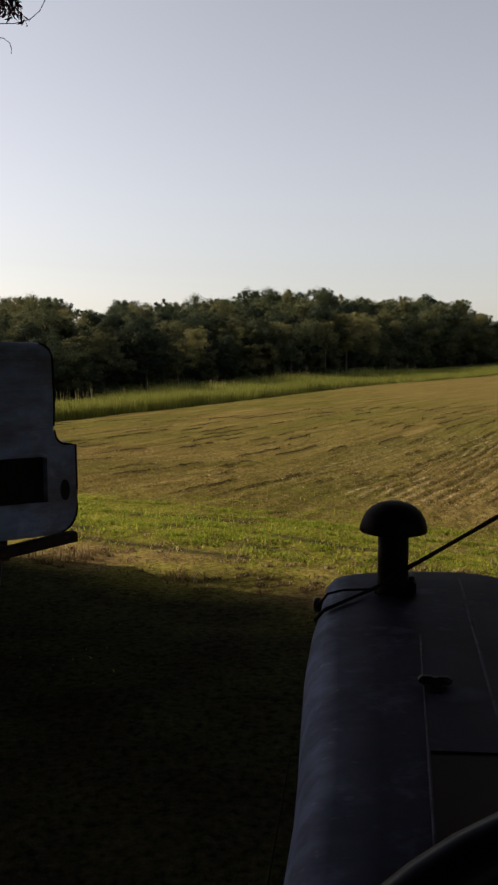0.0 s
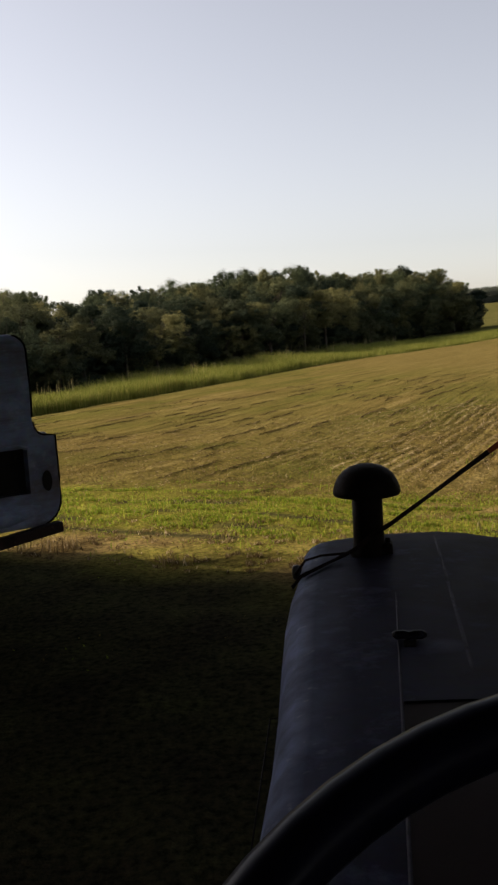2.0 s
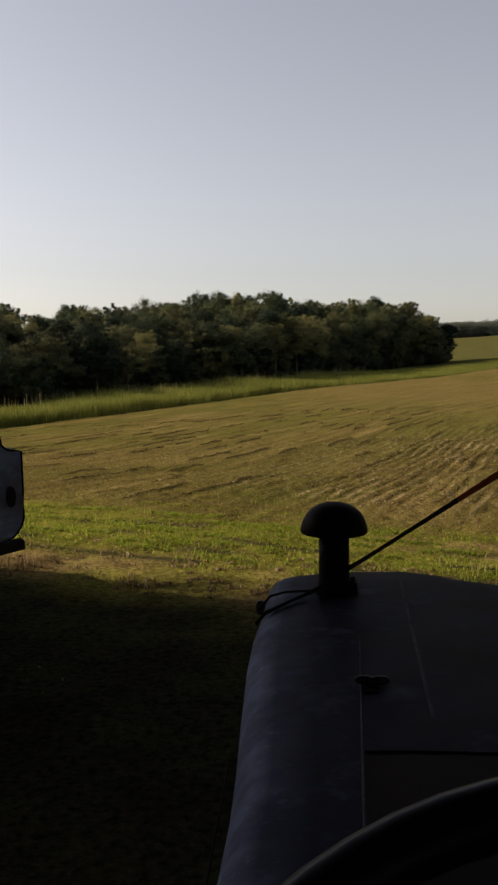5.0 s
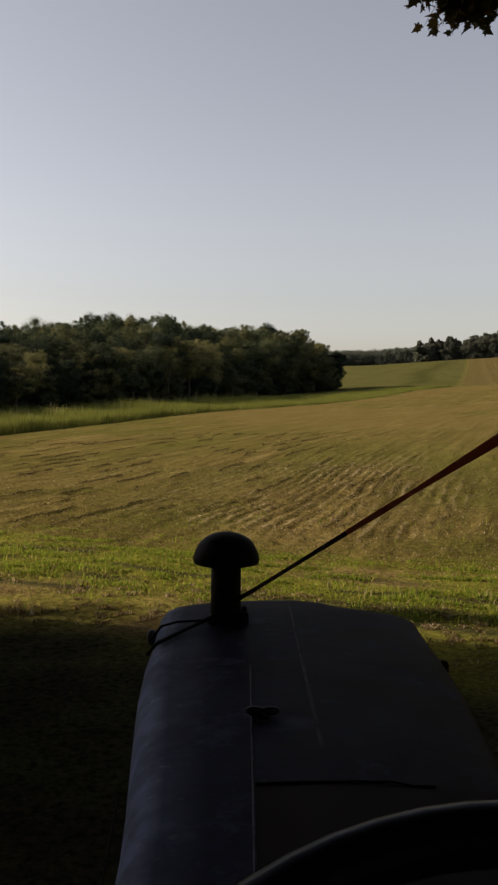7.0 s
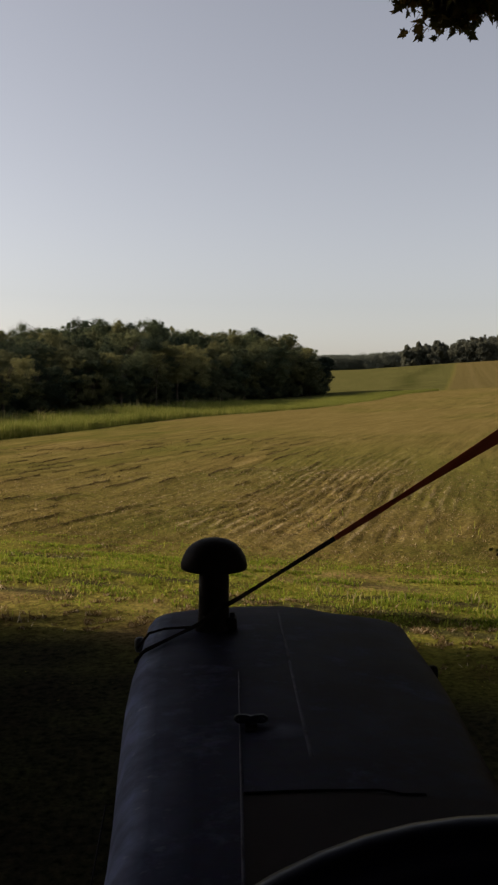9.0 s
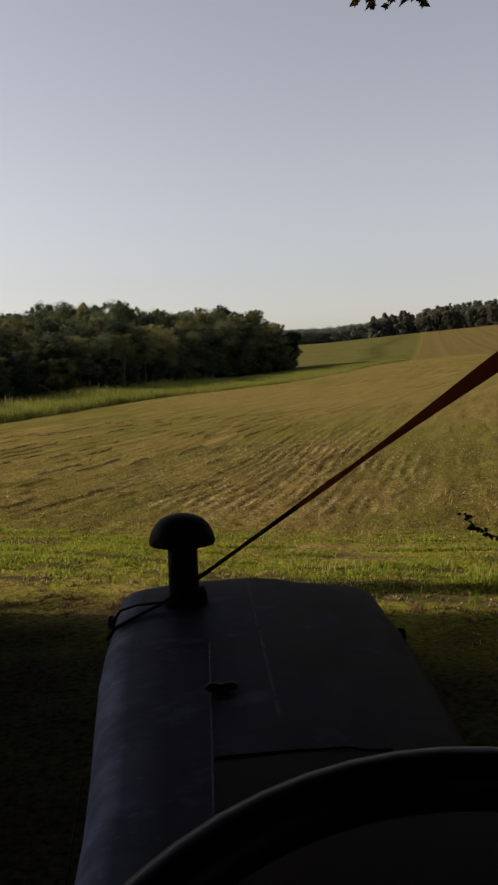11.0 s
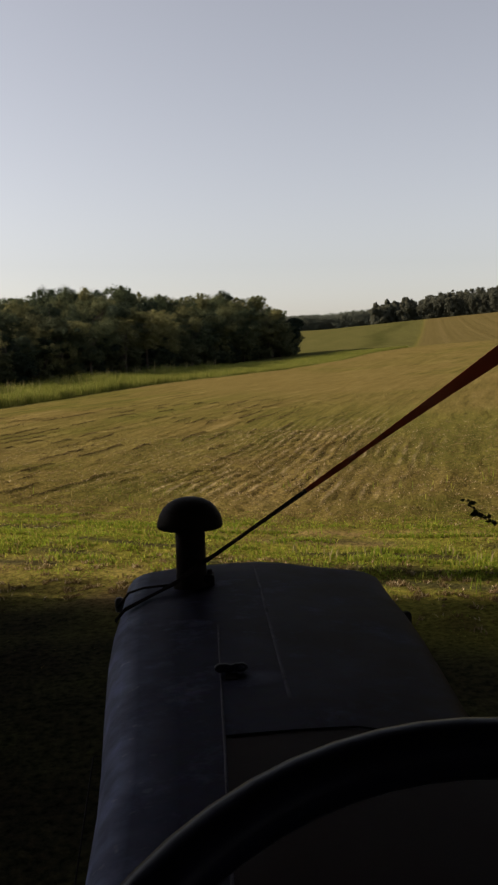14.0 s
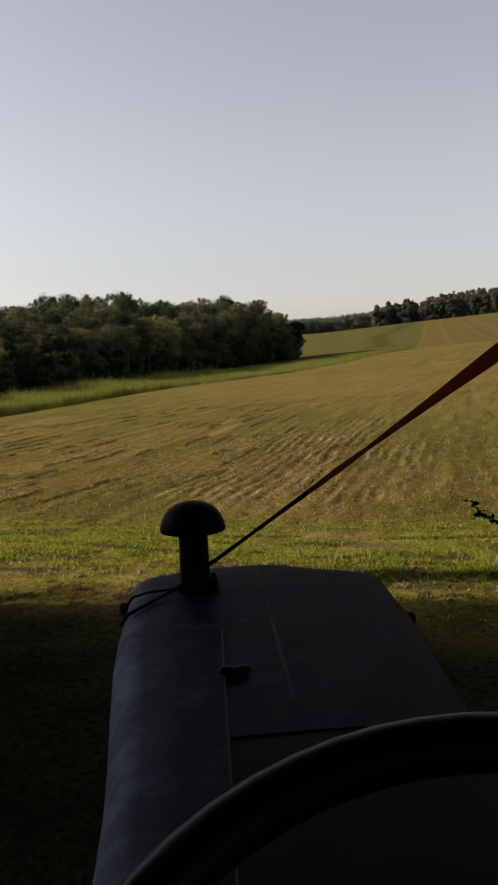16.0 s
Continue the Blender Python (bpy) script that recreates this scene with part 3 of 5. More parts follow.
def blades(name, x, y, height, width, material, label, category, seed, lean=0.45, bend=0.5, segs=2):
    """Many single blades of grass as one sheet of stuff."""
    g = np.random.default_rng(seed)
    n = len(x)
    z = top(x, y) - 0.01
    a, d = g.random(n) * math.tau, g.random(n) * math.tau
    side = np.stack([np.cos(a), np.sin(a), np.zeros(n)], -1) * (width / 2)[:, None]
    ln = np.stack([np.cos(d), np.sin(d)], -1) * (lean * g.random(n) * height)[:, None]
    base = np.stack([x, y, z], -1)
    tip = base + np.concatenate([ln, (height * (1 - 0.25 * g.random(n)))[:, None]], 1)
    if segs == 1:
        v = np.stack([base - side, base + side, tip], 1).reshape(-1, 3)
        f = np.arange(3 * n).reshape(-1, 3)
        faces = f.tolist()
    else:
        mid = base + np.concatenate([ln * (0.5 - bend * 0.3), (height * 0.58)[:, None]], 1)
        v = np.stack([base - side, base + side, mid + side * 0.8, mid - side * 0.8, tip], 1).reshape(-1, 3)
        o = (np.arange(n) * 5)[:, None]
        faces = (o + np.array([0, 1, 2, 3])).tolist() + (o + np.array([3, 2, 4])).tolist()
    ob = mesh_ob(name, v.tolist(), faces, material)
    return tagged(ob, label, category, kind="stuff")


def fan(g, n, r0, r1, a0=-19.0, a1=33.0, power=1.0):
    """Random places in the sector that lies ahead of the tractor, thicker near by."""
    r = r0 + (r1 - r0) * g.random(n) ** power
    a = np.radians(a0 + (a1 - a0) * g.random(n))
    return r * np.sin(a), r * np.cos(a)


def build_grass():
    g = np.random.default_rng(11)
    # lawn, in tufts
    x, y = fan(g, 280000, 4.8, 14.5)
    worn_ground = step(-1.5, -2.4, edge_of_lawn(x, y) + 0.9 * (grid_noise(x, y, 1.3, 21) - 0.5)) * step(0.3, 0.65, grid_noise(x, y, 0.9, 22))
    keep = (g.random(len(x)) > 0.75 * worn_ground) & (g.random(len(x)) < 0.12 + 0.95 * step(0.38, 0.72, grid_noise(x, y, 0.22, 31)) * (0.4 + grid_noise(x, y, 1.4, 32))) & (edge_of_lawn(x, y) < 0.9) & (g.random(len(x)) > 0.985 * shade_soil(x, y) ** 0.6) & (g.random(len(x)) > 0.85 * tracks(x, y)) & (g.random(len(x)) > 0.8 * step(0.8, 2.4, x) * (np.exp(-((edge_of_lawn(x, y) + 0.15) / 0.18) ** 2) + np.exp(-((edge_of_lawn(x, y) + 0.58) / 0.16) ** 2)))
    x, y = x[keep], y[keep]
    e = edge_of_lawn(x, y)
    band = step(-2.6, -1.7, e) * (1 - step(-0.6, 0.6, e))
    tuft = step(0.56, 0.78, grid_noise(x + 0.62 * y, 2.2 * (0.85 * y + 0.53 * x), 0.55, 35))
    h = (0.014 + 0.018 * g.random(len(x))) * (0.75 + 0.8 * band) * (0.85 + 0.45 * tuft)
    dryness = 0.15 + 0.55 * step(-1.4, -2.6, e + 1.0 * (grid_noise(x, y, 1.2, 33) - 0.5))
    d = g.random(len(x)) < dryness
    w = 0.007 + 0.008 * g.random(len(x))
    blades("lawn_grass", x[~d], y[~d], h[~d], w[~d], LAWN, "sunlit green lawn grass in uneven tufts", "grass", 1, 1.2)
    blades("dry_grass", x[d], y[d], h[d] * 0.8, w[d], STRAW, "dry straw-coloured grass on worn ground", "grass", 2, 0.9)
    # ragged weeds at the border of the lawn
    x, y = fan(g, 2600, 5.5, 13.0)
    k = (g.random(len(x)) < step(0.62, 0.8, grid_noise(x, y, 0.6, 41)) * 0.6 + 0.02) & (shade_soil(x, y) < 0.05)
    x, y = x[k], y[k]
    blades("weeds", x, y, 0.07 + 0.10 * g.random(len(x)), 0.006 + 0.005 * g.random(len(x)), LAWN, "taller ragged green weeds in the lawn", "weeds", 3, 0.5)
    # the strip left to grow, with pale seed heads
    x, y = fan(g, 110000, 5.5, 10.5, 4.0, 33.0)
    k = g.random(len(x)) < fringe(x, y) * (0.05 + 0.5 * step(0.45, 0.75, grid_noise(x, y, 0.13, 84)))
    x, y = x[k], y[k]
    blades("uncut_grass", x, y, 0.026 + 0.055 * g.random(len(x)), 0.005 + 0.006 * g.random(len(x)), LAWN, "strip of longer uncut grass beside the lawn", "grass", 14, 0.5)
    k = g.random(len(x)) < 0.03
    blades("seed_heads", x[k], y[k], 0.09 + 0.06 * g.random(int(k.sum())), 0.010 + 0.006 * g.random(int(k.sum())), STALK, "pale dry seed heads in the uncut grass", "grass", 15, 0.4)
    # mown stubble
    x, y = fan(g, 170000, 8.0, 34.0, power=1.3)
    sw = np.abs(((rows_of_hay(x, y) / 0.62) % 1) - 0.5) * 2
    k = (hay(x, y) > 0.5) & (g.random(len(x)) < 0.25 + 0.75 * step(0.4, 0.9, sw))
    x, y = x[k], y[k]
    r = np.hypot(x, y)
    blades("stubble", x, y, 0.015 + 0.03 * g.random(len(x)), 0.007 + 0.0005 * r, STUBBLE, "cut straw stubble left in mowing rows", "stubble", 4, 1.2, segs=1)
    # taller weeds by the truck and along the worn edge
    c = np.repeat(np.array([(-1.50, 7.95), (-1.72, 8.02), (-2.0, 8.05), (-1.62, 7.9), (-0.62, 7.25), (-0.48, 7.18)]), 26, 0)
    x, y = c[:, 0] + 0.07 * g.normal(size=len(c)), c[:, 1] + 0.06 * g.normal(size=len(c))
    blades("weeds", x, y, (0.06 + 0.13 * g.random(len(x))) * np.where(c[:, 1] > 7.5, 1.0, 0.6), 0.005 + 0.006 * g.random(len(x)), LITTER, "clump of ragged dying weeds at the edge of the shade", "weeds", 12, 0.5)
    # thicker tufts that the mower left in short lines along the lawn
    x, y = fan(g, 420000, 5.5, 13.0)
    e = edge_of_lawn(x, y) + 0.25 * (grid_noise(x, y, 0.8, 73) - 0.5)
    run = 0.85 * x - 0.53 * y
    gate = step(0.46, 0.54, grid_noise(np.floor(e / 0.38) * 2.9 + 30, run + 60, 0.55, 74))
    off = np.abs(((e / 0.38) % 1) - 0.5) * 0.38
    k = (e > -1.9 + 0.8 * (grid_noise(x, y, 0.7, 75) - 0.5)) & (e < 0.4) & (off < 0.045) & (g.random(len(x)) < gate) & (shade_soil(x, y) < 0.3)
    x, y, off = x[k], y[k], off[k]
    d = g.random(len(x)) < 0.15 + 0.6 * step(-1.6, -2.5, edge_of_lawn(x, y))
    h = (0.027 + 0.036 * g.random(len(x))) * (1.2 - 10 * off)
    w = 0.006 + 0.007 * g.random(len(x))
    blades("lawn_tufts", x[~d], y[~d], h[~d], w[~d], LAWN, "thicker green tufts left in lines by the mower", "grass", 8, 0.9)
    xt, yt = fan(g, 160000, 5.5, 9.5)
    k = (g.random(len(xt)) < step(0.66, 0.80, grid_noise(xt, yt, 0.085, 76)) * (0.3 + 0.7 * step(0.4, 0.6, grid_noise(xt, yt, 0.7, 77)))) & (edge_of_lawn(xt, yt) < -1.3) & (shade_soil(xt, yt) < 0.3)
    x, y, h = np.concatenate([x[d], xt[k]]), np.concatenate([y[d], yt[k]]), np.concatenate([h[d], 0.03 + 0.035 * g.random(int(k.sum()))])
    w = 0.007 + 0.007 * g.random(len(x))
    blades("dry_tufts", x, y, h * 0.8, w, LITTER, "dry tufts and litter on the worn lawn", "grass", 9, 1.2)
    # cut hay left lying in short windrows, its shadow put into the blade colour
    x, y = fan(g, 900000, 9.0, 36.0, power=1.1)
    gg = rows_worn(x, y)
    gate = windrow_gate(x, y)
    off = np.abs(((gg / 0.62) % 1) - 0.5) * 0.62
    k = (hay(x, y) > 0.5) & (off < 0.030) & (g.random(len(x)) < 0.85 * gate)
    x, y, off = x[k], y[k], off[k]
    blades("windrows", x, y, (0.016 + 0.026 * g.random(len(x))) * (1.2 - 12 * off) * (0.45 + 0.55 * step(10, 19, np.hypot(x, y))), 0.003 + 0.0012 * np.hypot(x, y), SHADEHAY, "short windrows of cut hay lying along the mowing rows", "hay", 7, 1.1, segs=1)
    # loose litter of cut hay and clods near by
    x, y = fan(g, 150000, 9.0, 21.0, power=1.2)
    k = (hay(x, y) > 0.4) & (g.random(len(x)) < 0.10 + 0.5 * step(0.5, 0.75, grid_noise(x, y, 0.16, 78)) + 0.6 * combed(x, y) * step(0.5, 0.7, grid_noise(x, y, 0.12, 79)))
    x, y = x[k], y[k]
    r = np.hypot(x, y)
    blades("hay_litter", x, y, 0.012 + 0.028 * g.random(len(x)), 0.010 + 0.0011 * r * g.random(len(x)), LITTER, "loose litter of bleached and rotting hay on the stubble", "hay", 16, 1.6, segs=1)
    # tall grass between the field and the woods
    def strip_of(n, u0, u1, power):
        x0 = -15 + 58 * g.random(n) ** 1.25
        y0 = field_end(x0)
        d0, a = np.hypot(x0, y0), np.arctan2(x0, y0)
        front = np.interp(np.degrees(a), [p[0] for p in WOODS_FRONT], [p[1] for p in WOODS_FRONT])
        d = d0 + np.minimum(front - 2.5 - d0, 26) * (u0 + (u1 - u0) * g.random(n) ** power) + 0.7 * (g.random(n) - 0.5)
        return d * np.sin(a), d * np.cos(a)
    x, y = strip_of(230000, 0.0, 1.0, 1.3)
    k = (grid_noise(x, y, 1.3, 51) * 0.8 + 0.25 > g.random(len(x))) & (np.arctan2(x, y) < radians(22.8))
    x, y = x[k], y[k]
    h = (0.65 + 0.5 * g.random(len(x))) * (0.75 + 0.5 * grid_noise(x, y, 3.0, 52)) * (1 - 0.72 * step(3, 24, x)) * (0.74 + 0.45 * step(0, 9, edge_of_field(x, y)))
    blades("tall_grass", x, y, h, 0.010 + 0.012 * g.random(len(x)), TALL, "strip of tall unmown green grass along the woods", "grass", 5, 0.6)
    # dark blades added as the shadow line along the mown edge
    x = -14 + 28 * g.random(16000)
    y = field_end(x) - 0.4 - 0.4 * g.random(len(x))
    k = g.random(len(x)) < np.clip(step(0.40, 0.60, grid_noise(x, y, 2.6, 54)) + step(-3, -1, x), 0, 1) * (1 - step(5, 9, x))
    x, y = x[k], y[k]
    blades("edge_shadow_blades", x, y, 0.06 + 0.07 * g.random(len(x)), 0.03 + 0.03 * g.random(len(x)), SHADEHAY, "dark blades standing in for the shadow line at the edge of the mown field", "grass", 17, 0.8, segs=1)
    x, y = strip_of(1500, 0.55, 1.0, 1.0)
    k = (x < 16) & (grid_noise(x, y, 0.7, 53) > 0.5)
    x, y = x[k], y[k]
    blades("seed_stalks", x, y, 1.15 + 0.4 * g.random(len(x)), 0.024 + 0.016 * g.random(len(x)), STALK, "tall pale seed stalks standing above the grass", "grass", 6, 0.06)


build_grass()


# ---------------------------------------------------------------- trees
def leaf_cloud(g, centres, radii, per, size, flat=0.75, shape=4, outward=None):
    """Leaves scattered through round clumps: (verts, faces)."""
    n = len(centres) * per
    c = np.repeat(centres, per, 0)
    r = np.repeat(radii, per)
    d = g.normal(size=(n, 3))
    d /= np.linalg.norm(d, axis=1)[:, None]
    p = c + d * (r * g.random(n) ** 0.45)[:, None] * np.array([1, 1, flat])
    u = g.normal(size=(n, 3))
    u /= np.linalg.norm(u, axis=1)[:, None]
    if outward is not None:
        d = 0.75 * d + 0.6 * np.repeat(outward, per, 0)
    face = d + 0.55 * g.normal(size=(n, 3)) + np.array([0, 0, 0.35])      # leaves look outwards and up
    u = np.cross(face, u)
    u /= np.linalg.norm(u, axis=1)[:, None]
    v = np.cross(u, face)
    v /= np.linalg.norm(v, axis=1)[:, None]
    s = (size * (0.6 + 0.8 * g.random(n)))[:, None]
    if shape == 4:
        q = np.stack([p - u * s, p - v * s * 0.55, p + u * s, p + v * s * 0.55], 1).reshape(-1, 3)
        f = np.arange(4 * n).reshape(-1, 4)
    else:
        q = np.stack([p - u * s, p - v * s * 0.7, p + u * s * 0.9], 1).reshape(-1, 3)
        f = np.arange(3 * n).reshape(-1, 3)
    return q.tolist(), f.tolist()


def crown_clumps(g, n, height, radius, low, lumps=5, sprigs=100):
    """Clump centres that fill an uneven crown, thicker towards its skin."""
    cs, rs, out = [], [], []
    bx = [(g.normal() * radius * 0.42, g.normal() * radius * 0.42, low + (height - low) * (0.2 + 0.68 * k / max(1, lumps - 1)), radius * max(0.22, 0.55 - 0.3 * abs(k / max(1, lumps - 1) - 0.35) + 0.17 * g.normal()))
          for k in range(lumps)]
    for i in range(n):
        x, y, z, r = bx[i % lumps]
        d = g.normal(size=3)
        d /= np.linalg.norm(d)
        q = np.array([x, y, z]) + d * r * (0.55 + 0.5 * g.random()) * np.array([1, 1, 0.85])
        q[2] = min(max(q[2], low * 0.6), height)
        cs.append(q)
        out.append(d)
        rs.append(radius * (0.10 + 0.20 * g.random()))
    for i in range(sprigs):                   # sprigs that stand out of the crown
        k = int(g.integers(n))
        d = out[k] + np.array([0, 0, 0.3])
        cs.append(cs[k] + d * (rs[k] * (0.45 + 0.35 * g.random())))
        out.append(out[k])
        rs.append(radius * (0.07 + 0.06 * g.random()))
    return np.array(cs), np.array(rs), np.array(out)


def make_tree(seed, height, radius, low, clumps, per, size, leaf, label, lumps=5, trunk=0.16, group="", shape=3, sprigs=100):
    g = np.random.default_rng(seed)
    tree = empty("tree", Matrix(), label, "tree", group)
    bm = bmesh.new()
    bend = g.normal(size=2) * 0.15
    pts = [(bend[0] * k * k * height * 0.1, bend[1] * k * k * height * 0.1, height * 0.8 * k - 0.15) for k in (0, 0.25, 0.5, 0.75, 1)]
    tube(bm, pts, [trunk * 1.35, trunk, trunk * 0.75, trunk * 0.5, trunk * 0.2], 8)
    cs, rs, out = crown_clumps(g, clumps, height, radius, low, lumps, sprigs)
    cs[:, 2] = np.maximum(cs[:, 2], 0.15)
    for i in range(0, min(len(cs), 14)):
        c = cs[i]
        z0 = max(height * 0.15, c[2] * 0.6 - 0.3)
        k = z0 / (height * 0.8)
        s = Vector((bend[0] * k * k * height * 0.1, bend[1] * k * k * height * 0.1, z0))
        e = Vector(c)
        mid = s.lerp(e, 0.5) + Vector((0, 0, 0.06 * height))
        tube(bm, [s, mid, e], [trunk * 0.36, trunk * 0.22, trunk * 0.06], 5, False)
    part("trunk", bm, BARK, tree, smooth=True)
    v, f = leaf_cloud(g, cs, rs, per, size, 0.75, shape, out)
    v = np.array(v)
    v[:, 2] *= height / np.percentile(v[:, 2], 99.9)
    mesh_ob("crown", v.tolist(), f, leaf, tree)
    return tree


SKYLINE = [(-22, 0.070), (-14.6, 0.0615), (-13.9, 0.068), (-12.5, 0.069), (-11.2, 0.0625), (-10.4, 0.050), (-9.8, 0.0514), (-8.9, 0.065), (-8.2, 0.0576), (-7.7, 0.056), (-7.1, 0.063),
           (-6.3, 0.0643), (-5.9, 0.0573), (-5.4, 0.0618), (-4.7, 0.0564), (-3.9, 0.067), (-3, 0.069), (-2.5, 0.063), (-2.1, 0.068), (-1.6, 0.062), (-0.5, 0.0715), (0.6, 0.078), (1.8, 0.079),
           (3.1, 0.0785), (4.1, 0.073), (5.7, 0.0755), (7, 0.066), (7.7, 0.0635), (8.4, 0.070), (8.9, 0.066), (9.8, 0.069), (10.3, 0.064), (11.7, 0.071), (12.9, 0.0625), (13.6, 0.065),
           (14.2, 0.050), (15.1, 0.045), (15.7, 0.030)]


def skyline(a):
    return float(np.interp(a, [p[0] for p in SKYLINE], [p[1] for p in SKYLINE]))


def woods_front(a):
    """Distance from the tractor to the front of the woods in that direction."""
    return float(np.interp(a, [p[0] for p in WOODS_FRONT], [p[1] for p in WOODS_FRONT]))


RIDGE_LINE = ((20.6, 0.048), (20.84, 0.0547), (21.04, 0.0475), (21.6, 0.0554), (22.14, 0.0556), (22.45, 0.0470), (22.55, 0.0572), (22.95, 0.0587), (23.36, 0.0490), (23.64, 0.0532),
              (23.82, 0.0586), (25.4, 0.0627), (27.1, 0.0642), (28.5, 0.0654), (34, 0.068))


def ridge_line(a):
    return float(np.interp(a, [p[0] for p in RIDGE_LINE], [p[1] for p in RIDGE_LINE]))


def build_woods():
    g = np.random.default_rng(77)
    names = ["tall broadleaf tree with a full dark green crown", "broadleaf tree with an uneven olive green crown", "slender tree with a loose yellowish green crown",
             "low bushy tree leafed to the ground, shade put into its leaf colour"]
    protos = []
    for k in range(9):
        kind = k % 3
        lo = (0.10, 0.12, 0.2)[kind]
        protos.append(make_tree(100 + k, 1.0 * 9, 9 * (0.30, 0.34, 0.25)[kind], 9 * lo, (230, 210, 180)[kind], 120, 0.078, WOODS, names[kind], 8, 0.16, "trees at the edge of the woods", 3, 60))
    outer = [make_tree(130 + k, 9.0, 3.1, 3.9, 170, 120, 0.078, WOODS, "tree at the wood's edge with a high spreading crown", 6, 0.16, "trees at the edge of the woods", 3, 60) for k in range(4)]
    shaded_edge = [make_tree(135 + k, 9.0, 3.1, 3.0, 180, 120, 0.078, SHADEWOODS, "dark green tree at the wood's edge, broad crown, shade in its leaf colour", 6, 0.16, "trees at the edge of the woods", 3, 60) for k in range(3)]
    shrubs = [make_tree(140 + k, 4.2, 2.3, 0.25, 110, 150, 0.07, SHADEWOODS, names[3], 5, 0.09, "trees at the edge of the woods") for k in range(4)]
    hedges = [make_tree(160 + k, 4.2, 1.35, 0.0, 240, 130, 0.16, RIDGEWOODS, "small tree on the far ridge, haze put into its leaf colour", 6, 0.09, "trees on the ridge", 3, 60) for k in range(4)]
    used = set()

    def put(proto, a, d, top_z, spread=1.0, narrow=0.5):
        x, y = d * math.sin(radians(a)), d * math.cos(radians(a))
        z = float(land(x, y)) - (1.0 if proto in hedges else 0.1)
        base = 4.2 if proto in shrubs + hedges else 9.0
        s = max(0.25, (top_z - z) / base)
        w = max(narrow, min(s, 1.25)) * spread
        m = pose(x, y, z, 0, 0, g.random() * 360) @ Matrix.Diagonal((w, w, s, 1))
        if proto in used:
            copy_thing(proto, m).scale = (w, w, s)
        else:
            proto.matrix_world = m
            used.add(proto)
    for row, (dd, lift, pitch, kinds) in enumerate(((31, 0.975, 1.15, protos), (24, 1.0, 1.15, protos), (16, 0.86, 1.2, protos), (10, 0.72, 1.2, outer), (6, 0.56, 1.7, outer))):
        a = -21.0 + 0.4 * row
        while a < 15.5 - (0, 0, 0.5, 1.0, 1.3)[row]:
            j = a + g.normal() * 0.25
            d = woods_front(j) + dd * (1 - 0.6 * step(4, 13, j)) + 2.5 * g.random()
            h = skyline(j) * lift * (1 + (0.045 if row < 2 else 0.10) * g.normal()) - 0.001
            kinds_here = shaded_edge if row > 2 and j < 1.5 and g.random() < 0.75 else kinds
            put(kinds_here[int(g.integers(len(kinds_here)))], j, d, 1.8 + d * h, 0.92 if row < 3 else 1.15)
            a += pitch * (0.75 + 0.5 * g.random()) * 60 / (d * 0.8) * max(1.0, d / 85)
    # these shrubs carry the wood's shade in their leaf colour
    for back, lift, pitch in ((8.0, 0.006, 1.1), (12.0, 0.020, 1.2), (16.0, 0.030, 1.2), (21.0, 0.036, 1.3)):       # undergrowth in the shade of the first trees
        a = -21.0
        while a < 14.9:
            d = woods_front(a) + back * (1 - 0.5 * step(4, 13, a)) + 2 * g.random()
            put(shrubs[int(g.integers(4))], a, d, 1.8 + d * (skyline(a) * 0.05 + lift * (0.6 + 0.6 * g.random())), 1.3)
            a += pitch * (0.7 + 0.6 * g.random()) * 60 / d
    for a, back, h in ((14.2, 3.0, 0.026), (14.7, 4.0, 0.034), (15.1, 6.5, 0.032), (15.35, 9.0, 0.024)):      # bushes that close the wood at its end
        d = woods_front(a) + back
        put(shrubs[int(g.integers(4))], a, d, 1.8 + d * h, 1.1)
    # a few trees that stand free on the ridge, far behind the fields
    for back, lift in ((0, 0.9), (14, 1.0)):
        a = 20.7 + 0.01 * back
        while a < 23.7:
            d = 288 + back + 6 * g.random()
            put(hedges[int(g.integers(4))], a, d, 1.8 + d * ridge_line(a) * lift * (0.94 + 0.06 * g.random()), 1.15, 1.1)
            a += 0.24 * (0.8 + 0.4 * g.random())


build_woods()


def build_far_woods():
    """Woods on the last hill, half a kilometre away."""
    g = np.random.default_rng(5)
    cs, rs = [], []
    for i in range(520):
        a = 13.5 + 8.6 * g.random()
        d = 620 * (0.97 + 0.12 * g.random())
        x, y = d * math.sin(radians(a)), d * math.cos(radians(a))
        z = float(land(x, y))
        top_z = 1.8 + d * float(np.interp(a, (13.5, 16, 17.5, 18.8, 20.5, 22), (0.0415, 0.0415, 0.0420, 0.0442, 0.0468, 0.047)))
        hgt = max(4.0, top_z - z) * (0.82 + 0.18 * g.random())
        for k in range(13):
            q = g.normal(size=3)
            cs.append((x + q[0] * 2.2, y + q[1] * 1.8, z + hgt * (0.86 * g.random() + 0.0)))
            rs.append(1.5 + 0.8 * g.random())
    v, f = leaf_cloud(g, np.array(cs), np.array(rs), 90, 0.34, 0.85, 3)
    tagged(mesh_ob("far_woods", v, f, FARWOODS), "wooded hill beyond the fields, haze put into its leaf colour", "woods", kind="stuff")


build_far_woods()


